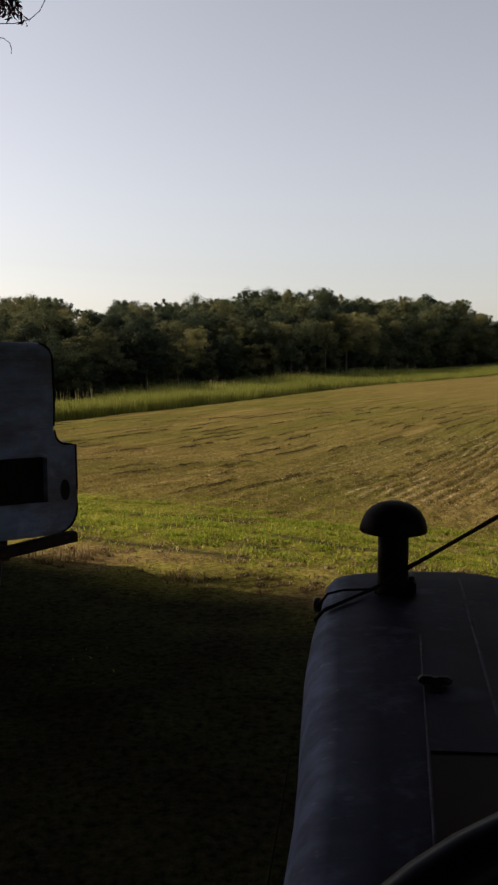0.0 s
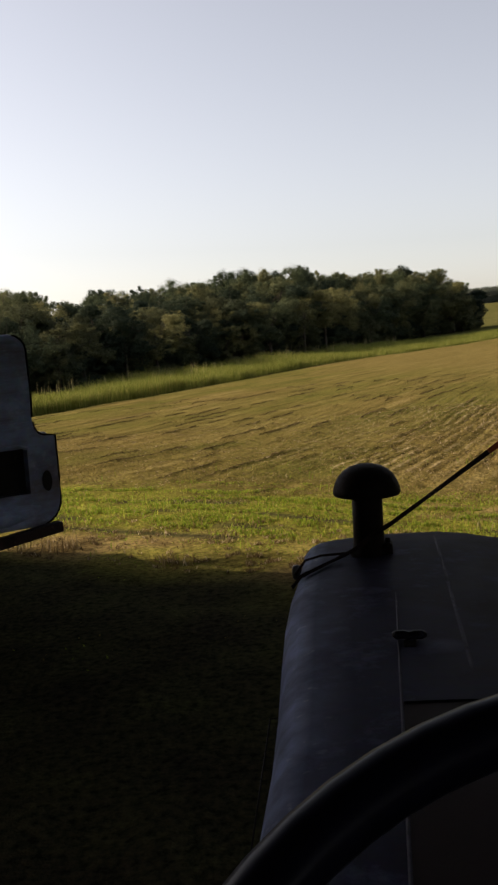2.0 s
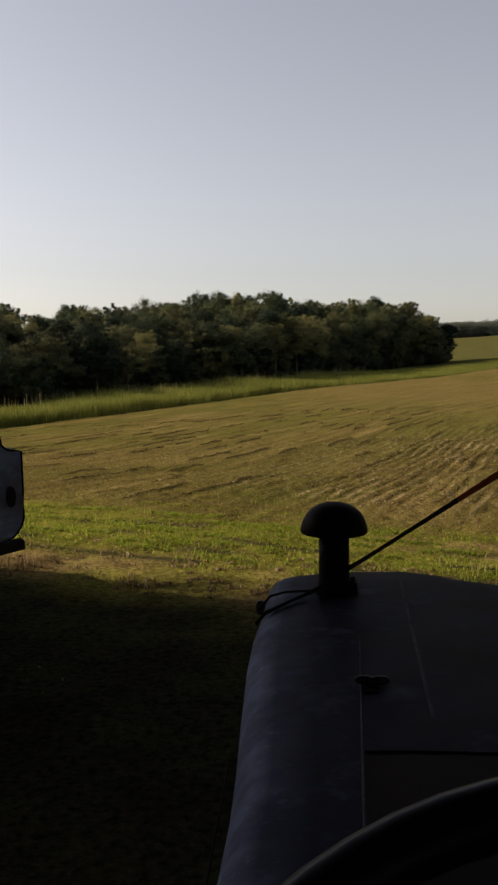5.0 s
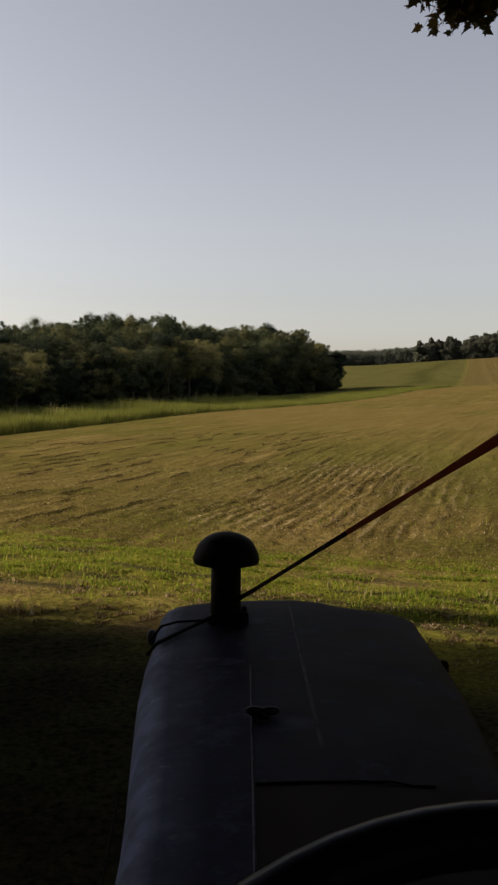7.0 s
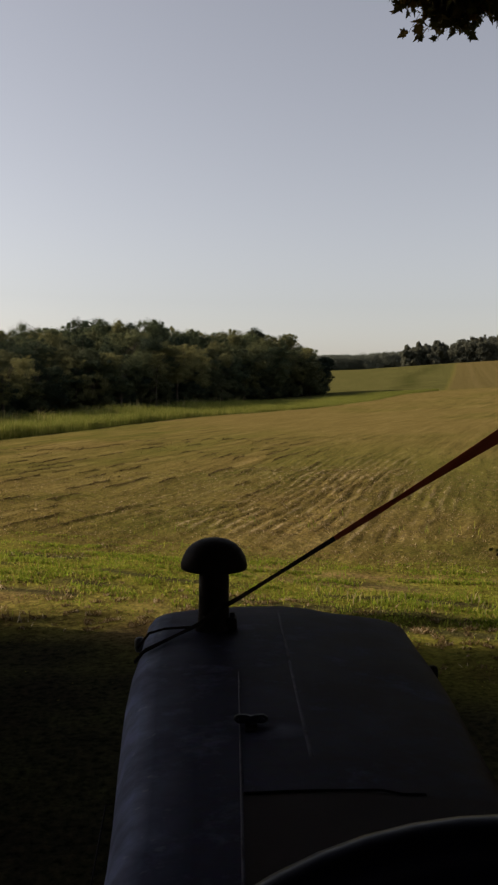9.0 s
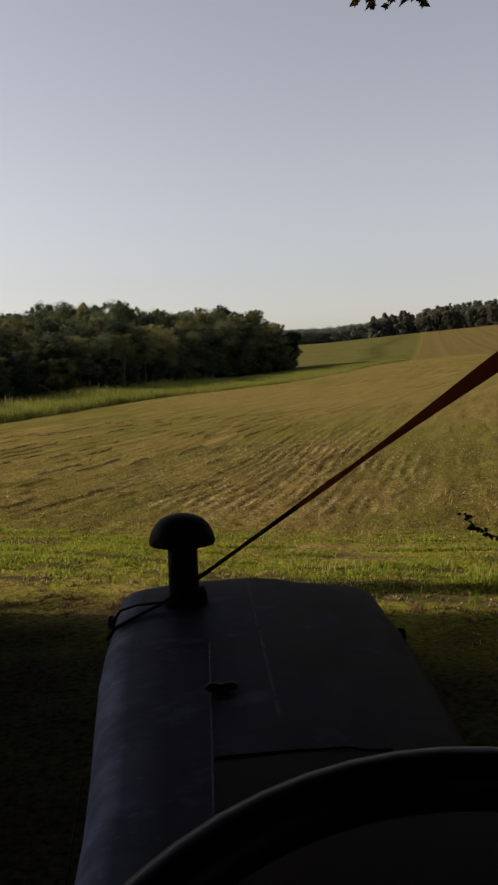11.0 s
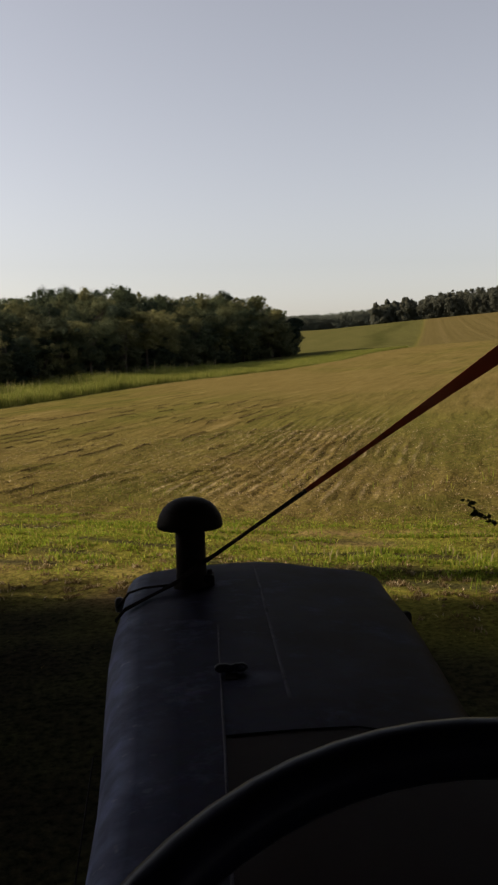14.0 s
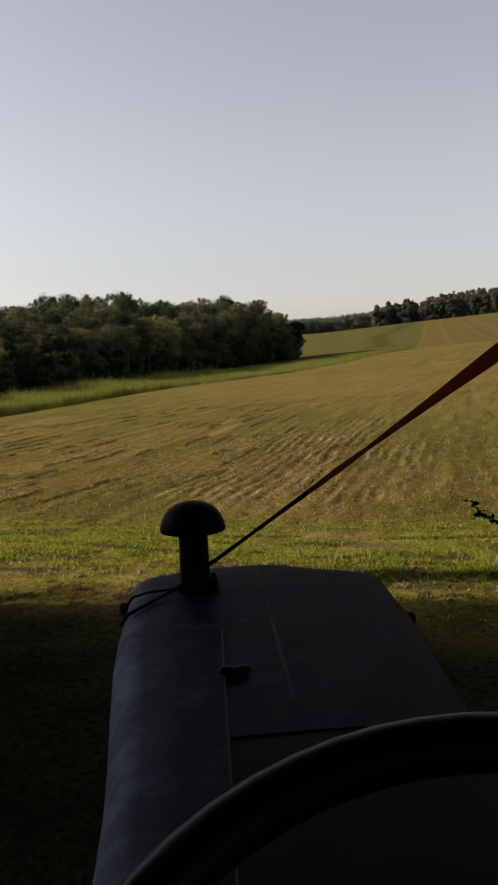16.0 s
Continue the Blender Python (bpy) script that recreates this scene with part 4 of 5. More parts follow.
def build_ridge_woods():
    """The closed row of trees along the top of the far slope."""
    g = np.random.default_rng(9)
    cs, rs = [], []
    for back, lift in ((0, 0.90), (7, 0.96), (14, 1.0)):
        a = 23.65
        while a < 34.0:
            d = 288 + back + 3 * g.random()
            x, y = d * math.sin(radians(a)), d * math.cos(radians(a))
            z = float(land(x, y)) - 0.4
            hgt = 1.8 + d * ridge_line(a) * lift * (0.95 + 0.05 * g.random()) - z
            wide = 0.8 + 0.5 * g.random()
            for k in range(64):
                up = g.random() ** 0.8
                r = wide * (1.15 - 0.75 * up ** 2.5)
                q = g.normal(size=2) * 0.6
                cs.append((x + q[0] * r, y + q[1] * r, z + up * (hgt - 0.35)))
                rs.append(0.4 + 0.45 * g.random())
            a += 0.28 * (0.6 + 0.8 * g.random())
    v, f = leaf_cloud(g, np.array(cs), np.array(rs), 70, 0.2, 0.9, 3)
    tagged(mesh_ob("ridge_woods", v, f, RIDGEWOODS), "closed row of trees along the far ridge, haze put into the leaf colour", "woods", kind="stuff")


build_ridge_woods()


# ---------------------------------------------------------------- shade trees round the tractor
def build_shade():
    """Unseen trees placed to keep the tractor in the shade: a row towards the sun, crowns overhead, more around."""
    label = "large unseen shade tree with a dense dark crown, placed to block light"
    n = Vector((-TO_SUN.y, TO_SUN.x, 0)).normalized() * -1      # across the light, ahead of the tractor
    s = Vector((TO_SUN.x, TO_SUN.y, 0)).normalized()
    first = make_tree(900, 12.5, 5.0, 1.2, 210, 66, 0.31, MAPLE, label, 8, 0.35, "shade trees", 4, 0)
    spots = [(0.05, 17.0, 320), (-0.5, 17.0, 110), (-0.71, 18.0, 350), (3.2, 23.0, 170), (-6.5, 13.5, 140), (-14.0, 14.0, 250), (-10.0, 22.0, 300), (-4.2, 16.5, 190)]
    for k, (b, a, turn) in enumerate(spots):
        p = s * a + n * b
        m = pose(p.x, p.y, -0.05, 0, 0, turn)
        if k == 0:
            first.matrix_world = m
        else:
            copy_thing(first, m)
    # dense unseen crown overhead against skylight, its lowest leaves just above the view over the field
    g = np.random.default_rng(41)
    over = empty("tree", pose(5.0, -3.0, -0.05), "spreading maple whose dense crown hangs over the tractor", "tree", "shade trees")
    bm = tube(bmesh.new(), [(0, 0, 0), (-0.1, 0.1, 2.5), (-0.5, 0.3, 5.0), (-1.2, 0.8, 8.0)], [0.34, 0.27, 0.2, 0.08], 12)
    cs, rs = [], []
    while len(cs) < 1000:
        p = Vector((-5.5 + 15 * g.random(), -6.5 + 17.5 * g.random(), 3.0 + 6.5 * g.random()))
        q = p - Vector((0, 0, 1.8))
        r = 0.5 + 0.5 * g.random()
        out = math.hypot(q.x, q.y)
        if (p.x - 2) ** 2 / 56 + (p.y - 2) ** 2 / 76 > 1 or (q.y > -0.5 and q.z - r < 0.50 * out + 0.2) or q.z < 1.4:
            continue
        cs.append((p.x - 5.0, p.y + 3.0, p.z))
        rs.append(r)
        if len(cs) % 40 == 0:
            tube(bm, [(-0.3, 0.2, 4.0), (0.5 * cs[-1][0] - 0.2, 0.5 * cs[-1][1], 0.5 * cs[-1][2] + 2.8), cs[-1]], [0.12, 0.07, 0.02], 6, False)
    part("trunk", bm, BARK, over, smooth=True)
    v, f = leaf_cloud(g, np.array(cs), np.array(rs), 70, 0.17)
    mesh_ob("crown", v, f, MAPLE, over)
    # a second spreading crown, high up ahead of the first, added unseen to block skylight
    wide = empty("tree", pose(-8.0, 1.0, -0.05), "tall unseen spreading maple, its high crown added to keep skylight off the lawn", "tree", "shade trees")
    bm = tube(bmesh.new(), [(0, 0, 0), (0.2, 0.3, 3.5), (0.8, 1.6, 7.0), (2.5, 4.5, 10.5), (4.0, 7.0, 12.5)], [0.42, 0.36, 0.28, 0.16, 0.05], 12)
    cs, rs = [], []
    while len(cs) < 800:
        p = Vector((-14 + 20 * g.random(), -1 + 18 * g.random(), 6.0 + 8.5 * g.random()))
        q = p - Vector((0, 0, 1.8))
        r = 0.6 + 0.6 * g.random()
        if (p.x + 4) ** 2 / 90 + (p.y - 8) ** 2 / 80 > 1 or q.z - r < 0.50 * math.hypot(q.x, q.y) + 0.3 or p.x + 2.11 * p.z < 0.55 * p.y + 4:
            continue
        cs.append((p.x + 8.0, p.y - 1.0, p.z))
        rs.append(r)
        if len(cs) % 40 == 0:
            tube(bm, [(0.8, 1.6, 7.0), (0.5 * cs[-1][0] + 0.4, 0.5 * cs[-1][1] + 0.8, 0.5 * cs[-1][2] + 4.2), cs[-1]], [0.14, 0.08, 0.02], 6, False)
    # unseen bough placed to cast the narrow shadow band on the lawn
    tip = s * 13.6 + n * 7.12 + Vector((8.0, -1.0, 6.5))
    tube(bm, [(0.5, 0.9, 5.0), (-1.0, 6.0, 6.2), tip - s * 0.9, tip + s * 0.9], [0.12, 0.07, 0.04, 0.02], 6, False)
    part("trunk", bm, BARK, wide, smooth=True)
    low = [tuple(tip + s * (2.2 * g.random() - 1.1) + n * 0.05 * g.normal()) for k in range(40)]
    v, f = leaf_cloud(g, np.array(low), np.full(40, 0.15), 40, 0.10)
    mesh_ob("low_bough", v, f, MAPLE, wide, "single low leafy bough, unseen, added to cast a shadow band")
    v, f = leaf_cloud(g, np.array(cs), np.array(rs), 70, 0.21)
    mesh_ob("crown", v, f, MAPLE, wide)
    # unseen trees behind and at the sides, added to block skylight
    for x, y, turn in ((-3.5, -6.5, 200), (10.5, -3.0, 120), (-9.5, -8.0, 30), (3.0, -11.0, 60), (13.0, 2.5, 300), (-6.5, -1.0, 110)):
        copy_thing(first, pose(x, y, -0.05, 0, 0, turn))
    for x, y, turn in ((7.7, 4.2, 40), (10.6, 8.4, 170)):
        t = copy_thing(first, pose(x, y, -0.05, 0, 0, turn))
        t.scale = (0.55, 0.55, 0.62)


build_shade()


# ---------------------------------------------------------------- tractor
AX = 9.8                                     # degrees by which the tractor points to the right
TRACTOR = pose(0.51, 2.118, 0, 0, 0, -AX)    # on the ground below the middle of the hood's front edge
tractor = empty("tractor", TRACTOR, "old farm tractor with a worn grey-blue hood parked in shade", "tractor")


def hood_z(u, f):
    """Top of the hood at u across and f along (0 at the nose, negative to the rear)."""
    return 1.287 - 0.030 * f + 0.012 * (1 - min(1, abs(u) / 0.26) ** 2) - 0.02 * max(0, (f + 0.10) / 0.10) ** 2 - (0.005 if u > 0.09 else 0)


def build_hood():
    sect = [(-1.0, -0.42), (-1.0, -0.30), (-1.0, -0.16), (-1.0, -0.085), (-0.985, -0.05), (-0.945, -0.021), (-0.885, -0.006), (-0.80, 0.0), (-0.6, 0), (-0.4, 0), (-0.2, 0), (-0.035, 0), (0, 0.001)]
    sect += [(-a, b) for a, b in sect[-2::-1]]
    bm = bmesh.new()
    rows = []
    for f in (-1.72, -1.55, -1.36, -1.2, -1.04, -0.85, -0.65, -0.45, -0.3, -0.18, -0.09, -0.04, -0.012, 0.0, 0.004):
        half = 0.316 - 0.062 * float(step(-0.4, -1.4, f))
        square = 1 - 0.5 * float(step(-0.35, -0.02, f))          # the rounding tightens towards the nose
        drop = 0.03 * max(0, (f + 0.03) / 0.034) ** 2
        row = []
        for a, b in sect:
            u = a * half * (0.915 if a > 0 else 1.0)
            fl = f - (0.09 * a if a > 0 else 0.045 * a ** 4) * max(0, (f + 0.6) / 0.6)
            row.append(bm.verts.new((u, fl, hood_z(u, f) + (b * square if b > -0.06 else b) - drop)))
        rows.append(row)
    for r0, r1 in zip(rows, rows[1:]):
        for k in range(len(sect) - 1):
            bm.faces.new((r0[k], r0[k + 1], r1[k + 1], r1[k]))
    bottom = [bm.verts.new((v.co.x * 0.98, v.co.y + 0.012, 0.86)) for v in rows[-1]]
    for k in range(len(sect) - 1):
        bm.faces.new((rows[-1][k], rows[-1][k + 1], bottom[k + 1], bottom[k]))
    bmesh.ops.solidify(bm, geom=bm.faces[:], thickness=0.004)
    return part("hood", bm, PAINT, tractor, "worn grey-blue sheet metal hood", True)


hood = build_hood()


def strip(name, pts, width, height, material, parent, label=""):
    """A thin raised strip that follows the hood."""
    bm = bmesh.new()
    prev = None
    for (u, f), (u2, f2) in zip(pts, pts[1:] + [(2 * pts[-1][0] - pts[-2][0], 2 * pts[-1][1] - pts[-2][1])]):
        d = Vector((u2 - u, f2 - f)).normalized()
        s = Vector((d.y, -d.x)) * width / 2
        z = hood_z(u, f) + 0.001
        q = [bm.verts.new((u + s.x, f + s.y, z)), bm.verts.new((u + s.x * 0.5, f + s.y * 0.5, z + height)), bm.verts.new((u - s.x * 0.5, f - s.y * 0.5, z + height)), bm.verts.new((u - s.x, f - s.y, z))]
        if prev:
            for k in range(3):
                bm.faces.new((prev[k], prev[k + 1], q[k + 1], q[k]))
        prev = q
    return part(name, bm, material, parent, label, True)


def line(u0, f0, u1, f1, n=8):
    return [(u0 + (u1 - u0) * k / n, f0 + (f1 - f0) * k / n) for k in range(n + 1)]


strip("centre_ridge", line(-0.011, -0.012, -0.011, -1.02), 0.006, 0.0008, RIDGE, hood)
strip("panel_seam", line(-0.105, -0.62, -0.105, -1.70), 0.0035, 0.0016, RIDGE, hood)
strip("panel_joint", line(-0.102, -1.128, 0.120, -1.118), 0.007, 0.0005, SEAMSHADE, hood, "dark joint between two hood panels")

# latch with two lobes
bm = bmesh.new()
Z = hood_z(-0.09, -0.888)
tube(bm, [(-0.088, -0.888, Z - 0.002), (-0.088, -0.888, Z + 0.008)], [0.010, 0.008], 12)
tube(bm, [(-0.114, -0.888, Z + 0.009), (-0.108, -0.888, Z + 0.009), (-0.096, -0.888, Z + 0.009), (-0.089, -0.888, Z + 0.008), (-0.082, -0.888, Z + 0.009), (-0.070, -0.888, Z + 0.009), (-0.064, -0.888, Z + 0.009)],
     [0.003, 0.0070, 0.0070, 0.0052, 0.0070, 0.0070, 0.003], 10)
part("hood_latch", bm, LATCH, hood, "dark worn steel two-lobed hood latch", True)
part("latch_keeper", box(bmesh.new(), -0.098, -0.080, -0.918, -0.892, Z - 0.004, Z + 0.003, 0.002), BLACK, hood, "black keeper plate under the latch")

# air intake with its mushroom cap
SX, SY = -0.157, -0.280
Z = hood_z(SX, SY)
bm = spin(bmesh.new(), [(0.040, -0.01), (0.040, 0.008), (0.0345, 0.012), (0.0330, 0.035), (0.0325, 0.06), (0.0322, 0.142)], 28, (SX, SY, Z))
stem = part("intake_stem", bm, BLACK, tractor, "black iron air intake pipe", True)
bm = spin(bmesh.new(), [(0.031, 0.004), (0.057, 0.003), (0.0698, 0.0), (0.0717, 0.004), (0.0708, 0.012), (0.0667, 0.026), (0.0585, 0.041), (0.0475, 0.052), (0.033, 0.060), (0.0165, 0.0645), (0.0, 0.0655)], 36, (SX, SY, 1.4335))
part("intake_cap", bm, BLACK, stem, "black dome-shaped rain cap", True)
bm = box(bmesh.new(), SX + 0.026, SX + 0.050, SY - 0.022, SY + 0.018, Z - 0.004, Z + 0.026, 0.006)
tube(bm, [(SX + 0.040, SY - 0.005, Z + 0.02), (SX + 0.040, SY - 0.005, Z + 0.036)], [0.007, 0.005], 8)
part("clamp", bm, BLACK, stem, "black bracket at the foot of the pipe")

# marker lamps on the hood's sides
for sx, f, z in ((-1.045, -0.215, 1.248), (0.925, -0.42, 1.250)):
    bm = spin(bmesh.new(), [(0.004, -0.017), (0.009, -0.015), (0.011, -0.006), (0.011, 0.008), (0.008, 0.015), (0.003, 0.017), (0.0, 0.0175)], 16, (sx * 0.309, f, z))
    tube(bm, [(sx * 0.285, f, z), (sx * 0.318, f, z)], [0.007, 0.007], 8)
    part("marker_lamp", bm, BLACK if sx > 0 else STEELDARK, hood, "small dark marker lamp", True)

# control rod below the hood's edge
part("control_rod", tube(bmesh.new(), [(-0.270, -0.89, 1.208), (-0.300, -0.90, 1.208), (-0.300, -1.20, 1.113), (-0.295, -1.35, 1.06)], [0.0013] * 4, 8), BLACK, tractor, "thin dark control rod", True)

# engine, frame, dash
bm = box(bmesh.new(), -0.20, 0.20, -1.36, -0.06, 0.55, 1.0, 0.03)
part("engine", bm, SIDE, tractor, "dull red-brown engine block")
bm = box(bmesh.new(), -0.16, 0.16, -2.5, 0.02, 0.42, 0.62, 0.03)
part("chassis", bm, SIDE, tractor)
bm = bmesh.new()
for k in range(9):
    box(bm, -0.24, 0.24, 0.012, 0.026, 0.88 + 0.04 * k, 0.90 + 0.04 * k, 0.004)
part("grille", bm, BLACK, tractor, "dark slatted front grille")
bm = box(bmesh.new(), -0.235, 0.235, -1.80, -1.70, 0.80, 1.33, 0.03)
part("dashboard", bm, DARK, tractor, "dark dashboard behind the hood")

# steering wheel
WC = Vector((0.003, -1.966, 1.495))
WT = pose(0, 0, 0, 36.3, 0, 0).to_3x3()
wheel = part("steering_wheel", ring(bmesh.new(), WC, 0.2081, 0.0140, WT), RUBBER, tractor, "black rubber-rimmed steering wheel", True)
for k in range(3):
    a = radians(-90 + 120 * k)
    e = WC + WT @ Vector((0.204 * math.cos(a), 0.204 * math.sin(a), 0))
    h = WC + WT @ Vector((0, 0, -0.045))
    part("spoke", tube(bmesh.new(), [h, h.lerp(e, 0.6) + WT @ Vector((0, 0, -0.008)), e], [0.010, 0.008, 0.007], 10), BLACK, wheel, smooth=True)
bm = spin(bmesh.new(), [(0.030, -0.03), (0.034, -0.01), (0.030, 0.008), (0.018, 0.016), (0, 0.018)], 20)
bm.transform(Matrix.Translation(WC + WT @ Vector((0, 0, -0.045))) @ WT.to_4x4())
part("hub", bm, BLACK, wheel, smooth=True)
part("steering_column", tube(bmesh.new(), [WC + WT @ Vector((0, 0, -0.06)), (0.002, -1.86, 1.33), (0.0, -1.74, 1.10)], [0.02, 0.022, 0.03], 14), BLACK, tractor, smooth=True)


def tyre(x, y, radius, width, lug):
    w = part("wheel", bmesh.new(), RUBBER, tractor)
    bm = bmesh.new()
    prof = [(radius * 0.55, -width * 0.42), (radius * 0.8, -width * 0.5), (radius * 0.96, -width * 0.42), (radius, -width * 0.2), (radius, width * 0.2), (radius * 0.96, width * 0.42), (radius * 0.8, width * 0.5), (radius * 0.55, width * 0.42)]
    spin(bm, prof, 40)
    for k in range(lug):
        a = k * math.tau / lug
        bmesh.ops.create_cube(bm, size=1, matrix=pose(0, 0, 0, 0, 0, math.degrees(a)) @ pose(radius, 0, (k % 2 - 0.5) * width * 0.42, 25 if k % 2 else -25, 0, 0) @ Matrix.Diagonal((0.05, 0.05, width * 0.5, 1)))
    part("tyre", bm, RUBBER, w, "black ribbed tyre", True)
    bm = spin(bmesh.new(), [(0.0, -0.03), (radius * 0.3, -0.03), (radius * 0.5, -width * 0.3), (radius * 0.57, -width * 0.4), (radius * 0.57, width * 0.4), (radius * 0.5, width * 0.3), (radius * 0.3, 0.03), (0, 0.03)], 28)
    part("rim", bm, SIDE, w)
    w.matrix_local = pose(x, y, radius, 0, 90, 0)
    return w


for sx in (-1, 1):
    tyre(sx * 0.13, -0.20, 0.33, 0.14, 0)
    tyre(sx * 0.72, -2.35, 0.66, 0.33, 0)
part("front_axle", tube(bmesh.new(), [(-0.17, -0.20, 0.33), (0, -0.20, 0.36), (0.17, -0.20, 0.33)], [0.03, 0.04, 0.03], 12), BLACK, tractor, smooth=True)
part("rear_axle", tube(bmesh.new(), [(-0.72, -2.35, 0.66), (0.72, -2.35, 0.66)], [0.07, 0.07], 12), BLACK, tractor, smooth=True)
bm = box(bmesh.new(), -0.22, 0.22, -2.66, -2.28, 0.98, 1.04, 0.025)
box(bm, -0.20, 0.20, -2.70, -2.64, 1.02, 1.30, 0.025)
part("seat", bm, BLACK, tractor, "black tractor seat")
part("seat_post", tube(bmesh.new(), [(0, -2.45, 0.55), (0, -2.45, 0.99)], [0.05, 0.05], 12), BLACK, tractor)
for sx in (-1, 1):
    part("roof_post", tube(bmesh.new(), [(sx * 0.50, -2.72, 0.62), (sx * 0.50, -2.72, 2.45)], [0.03, 0.03], 10), BLACK, tractor, "black upright post of the roll bar")
part("cross_bar", tube(bmesh.new(), [(-0.52, -2.72, 2.44), (0.52, -2.72, 2.44)], [0.03, 0.03], 10), BLACK, tractor)


# ---------------------------------------------------------------- strap
def build_strap():
    """Webbing from the hood's side hook round the intake pipe and up to the roll bar."""
    a, b = Vector((0.335, 1.807, 1.372)), Vector((0.502, 0.864, 1.797))
    inv = TRACTOR
    hook = inv @ Vector((-0.308, -0.452, 1.281))
    edge = inv @ Vector((-0.290, -0.430, hood_z(-0.290, -0.430) - 0.002))
    far_end = a + (b - a) * 2.5
    pts = [hook, edge, inv @ Vector((-0.228, -0.345, hood_z(-0.228, -0.345) + 0.008)), inv @ Vector((-0.189, -0.324, 1.322)), inv @ Vector((-0.152, -0.3205, 1.3495)), inv @ Vector((-0.123, -0.334, 1.3705)), a.lerp(b, 0.05)] + [a.lerp(b, k) for k in (0.25, 0.5, 0.62, 0.70, 0.78, 0.9, 1.0, 1.2, 1.6)] + [far_end]
    turns = [80, 70, 50, 78, 85, 80, 75, 72, 66, 70, 60, 66, 62, 58, 52, 45, 45]
    wide = [0.009, 0.010, 0.010, 0.010, 0.010, 0.010, 0.0085, 0.0068, 0.0080, 0.0095, 0.0064, 0.0088, 0.0130, 0.0180, 0.022, 0.025, 0.027]
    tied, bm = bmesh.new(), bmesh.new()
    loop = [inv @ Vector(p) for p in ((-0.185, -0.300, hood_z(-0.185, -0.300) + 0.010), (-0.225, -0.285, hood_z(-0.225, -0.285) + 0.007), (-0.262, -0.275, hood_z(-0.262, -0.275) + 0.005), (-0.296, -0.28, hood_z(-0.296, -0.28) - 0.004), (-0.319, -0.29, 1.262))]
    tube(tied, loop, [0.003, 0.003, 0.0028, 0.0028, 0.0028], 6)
    prev = None
    for i, p in enumerate(pts):
        d = (pts[min(i + 1, len(pts) - 1)] - pts[max(i - 1, 0)]).normalized()
        side = d.cross(Vector((0, 0, 1))).normalized()
        up = side.cross(d).normalized()
        w = (side * math.cos(radians(turns[i])) + up * math.sin(radians(turns[i]))) * wide[i] / 2
        t = w.cross(d).normalized() * 0.0012
        ring = [p + w + t, p - w + t, p - w - t, p + w - t]
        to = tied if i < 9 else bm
        if prev:
            u, q = [to.verts.new(c) for c in prev], [to.verts.new(c) for c in ring]
            for k in range(4):
                to.faces.new((u[k], u[(k + 1) % 4], q[(k + 1) % 4], q[k]))
        prev = ring
    for mesh in (tied, bm):
        bmesh.ops.remove_doubles(mesh, verts=mesh.verts, dist=0.00005)
    me = bpy.data.meshes.new("strap")
    bmesh.ops.recalc_face_normals(bm, faces=bm.faces)
    bm.to_mesh(me)
    bm.free()
    me.materials.append(WEB)
    strap = new("strap", me)
    # shade on this end is put into its colour
    part("tied_end", tied, SHADEWEB, strap, "tied end of the webbing, its shade put into a black colour")
    tagged(strap, "twisted dark red-brown webbing strap tied round the intake pipe", "strap")


build_strap()


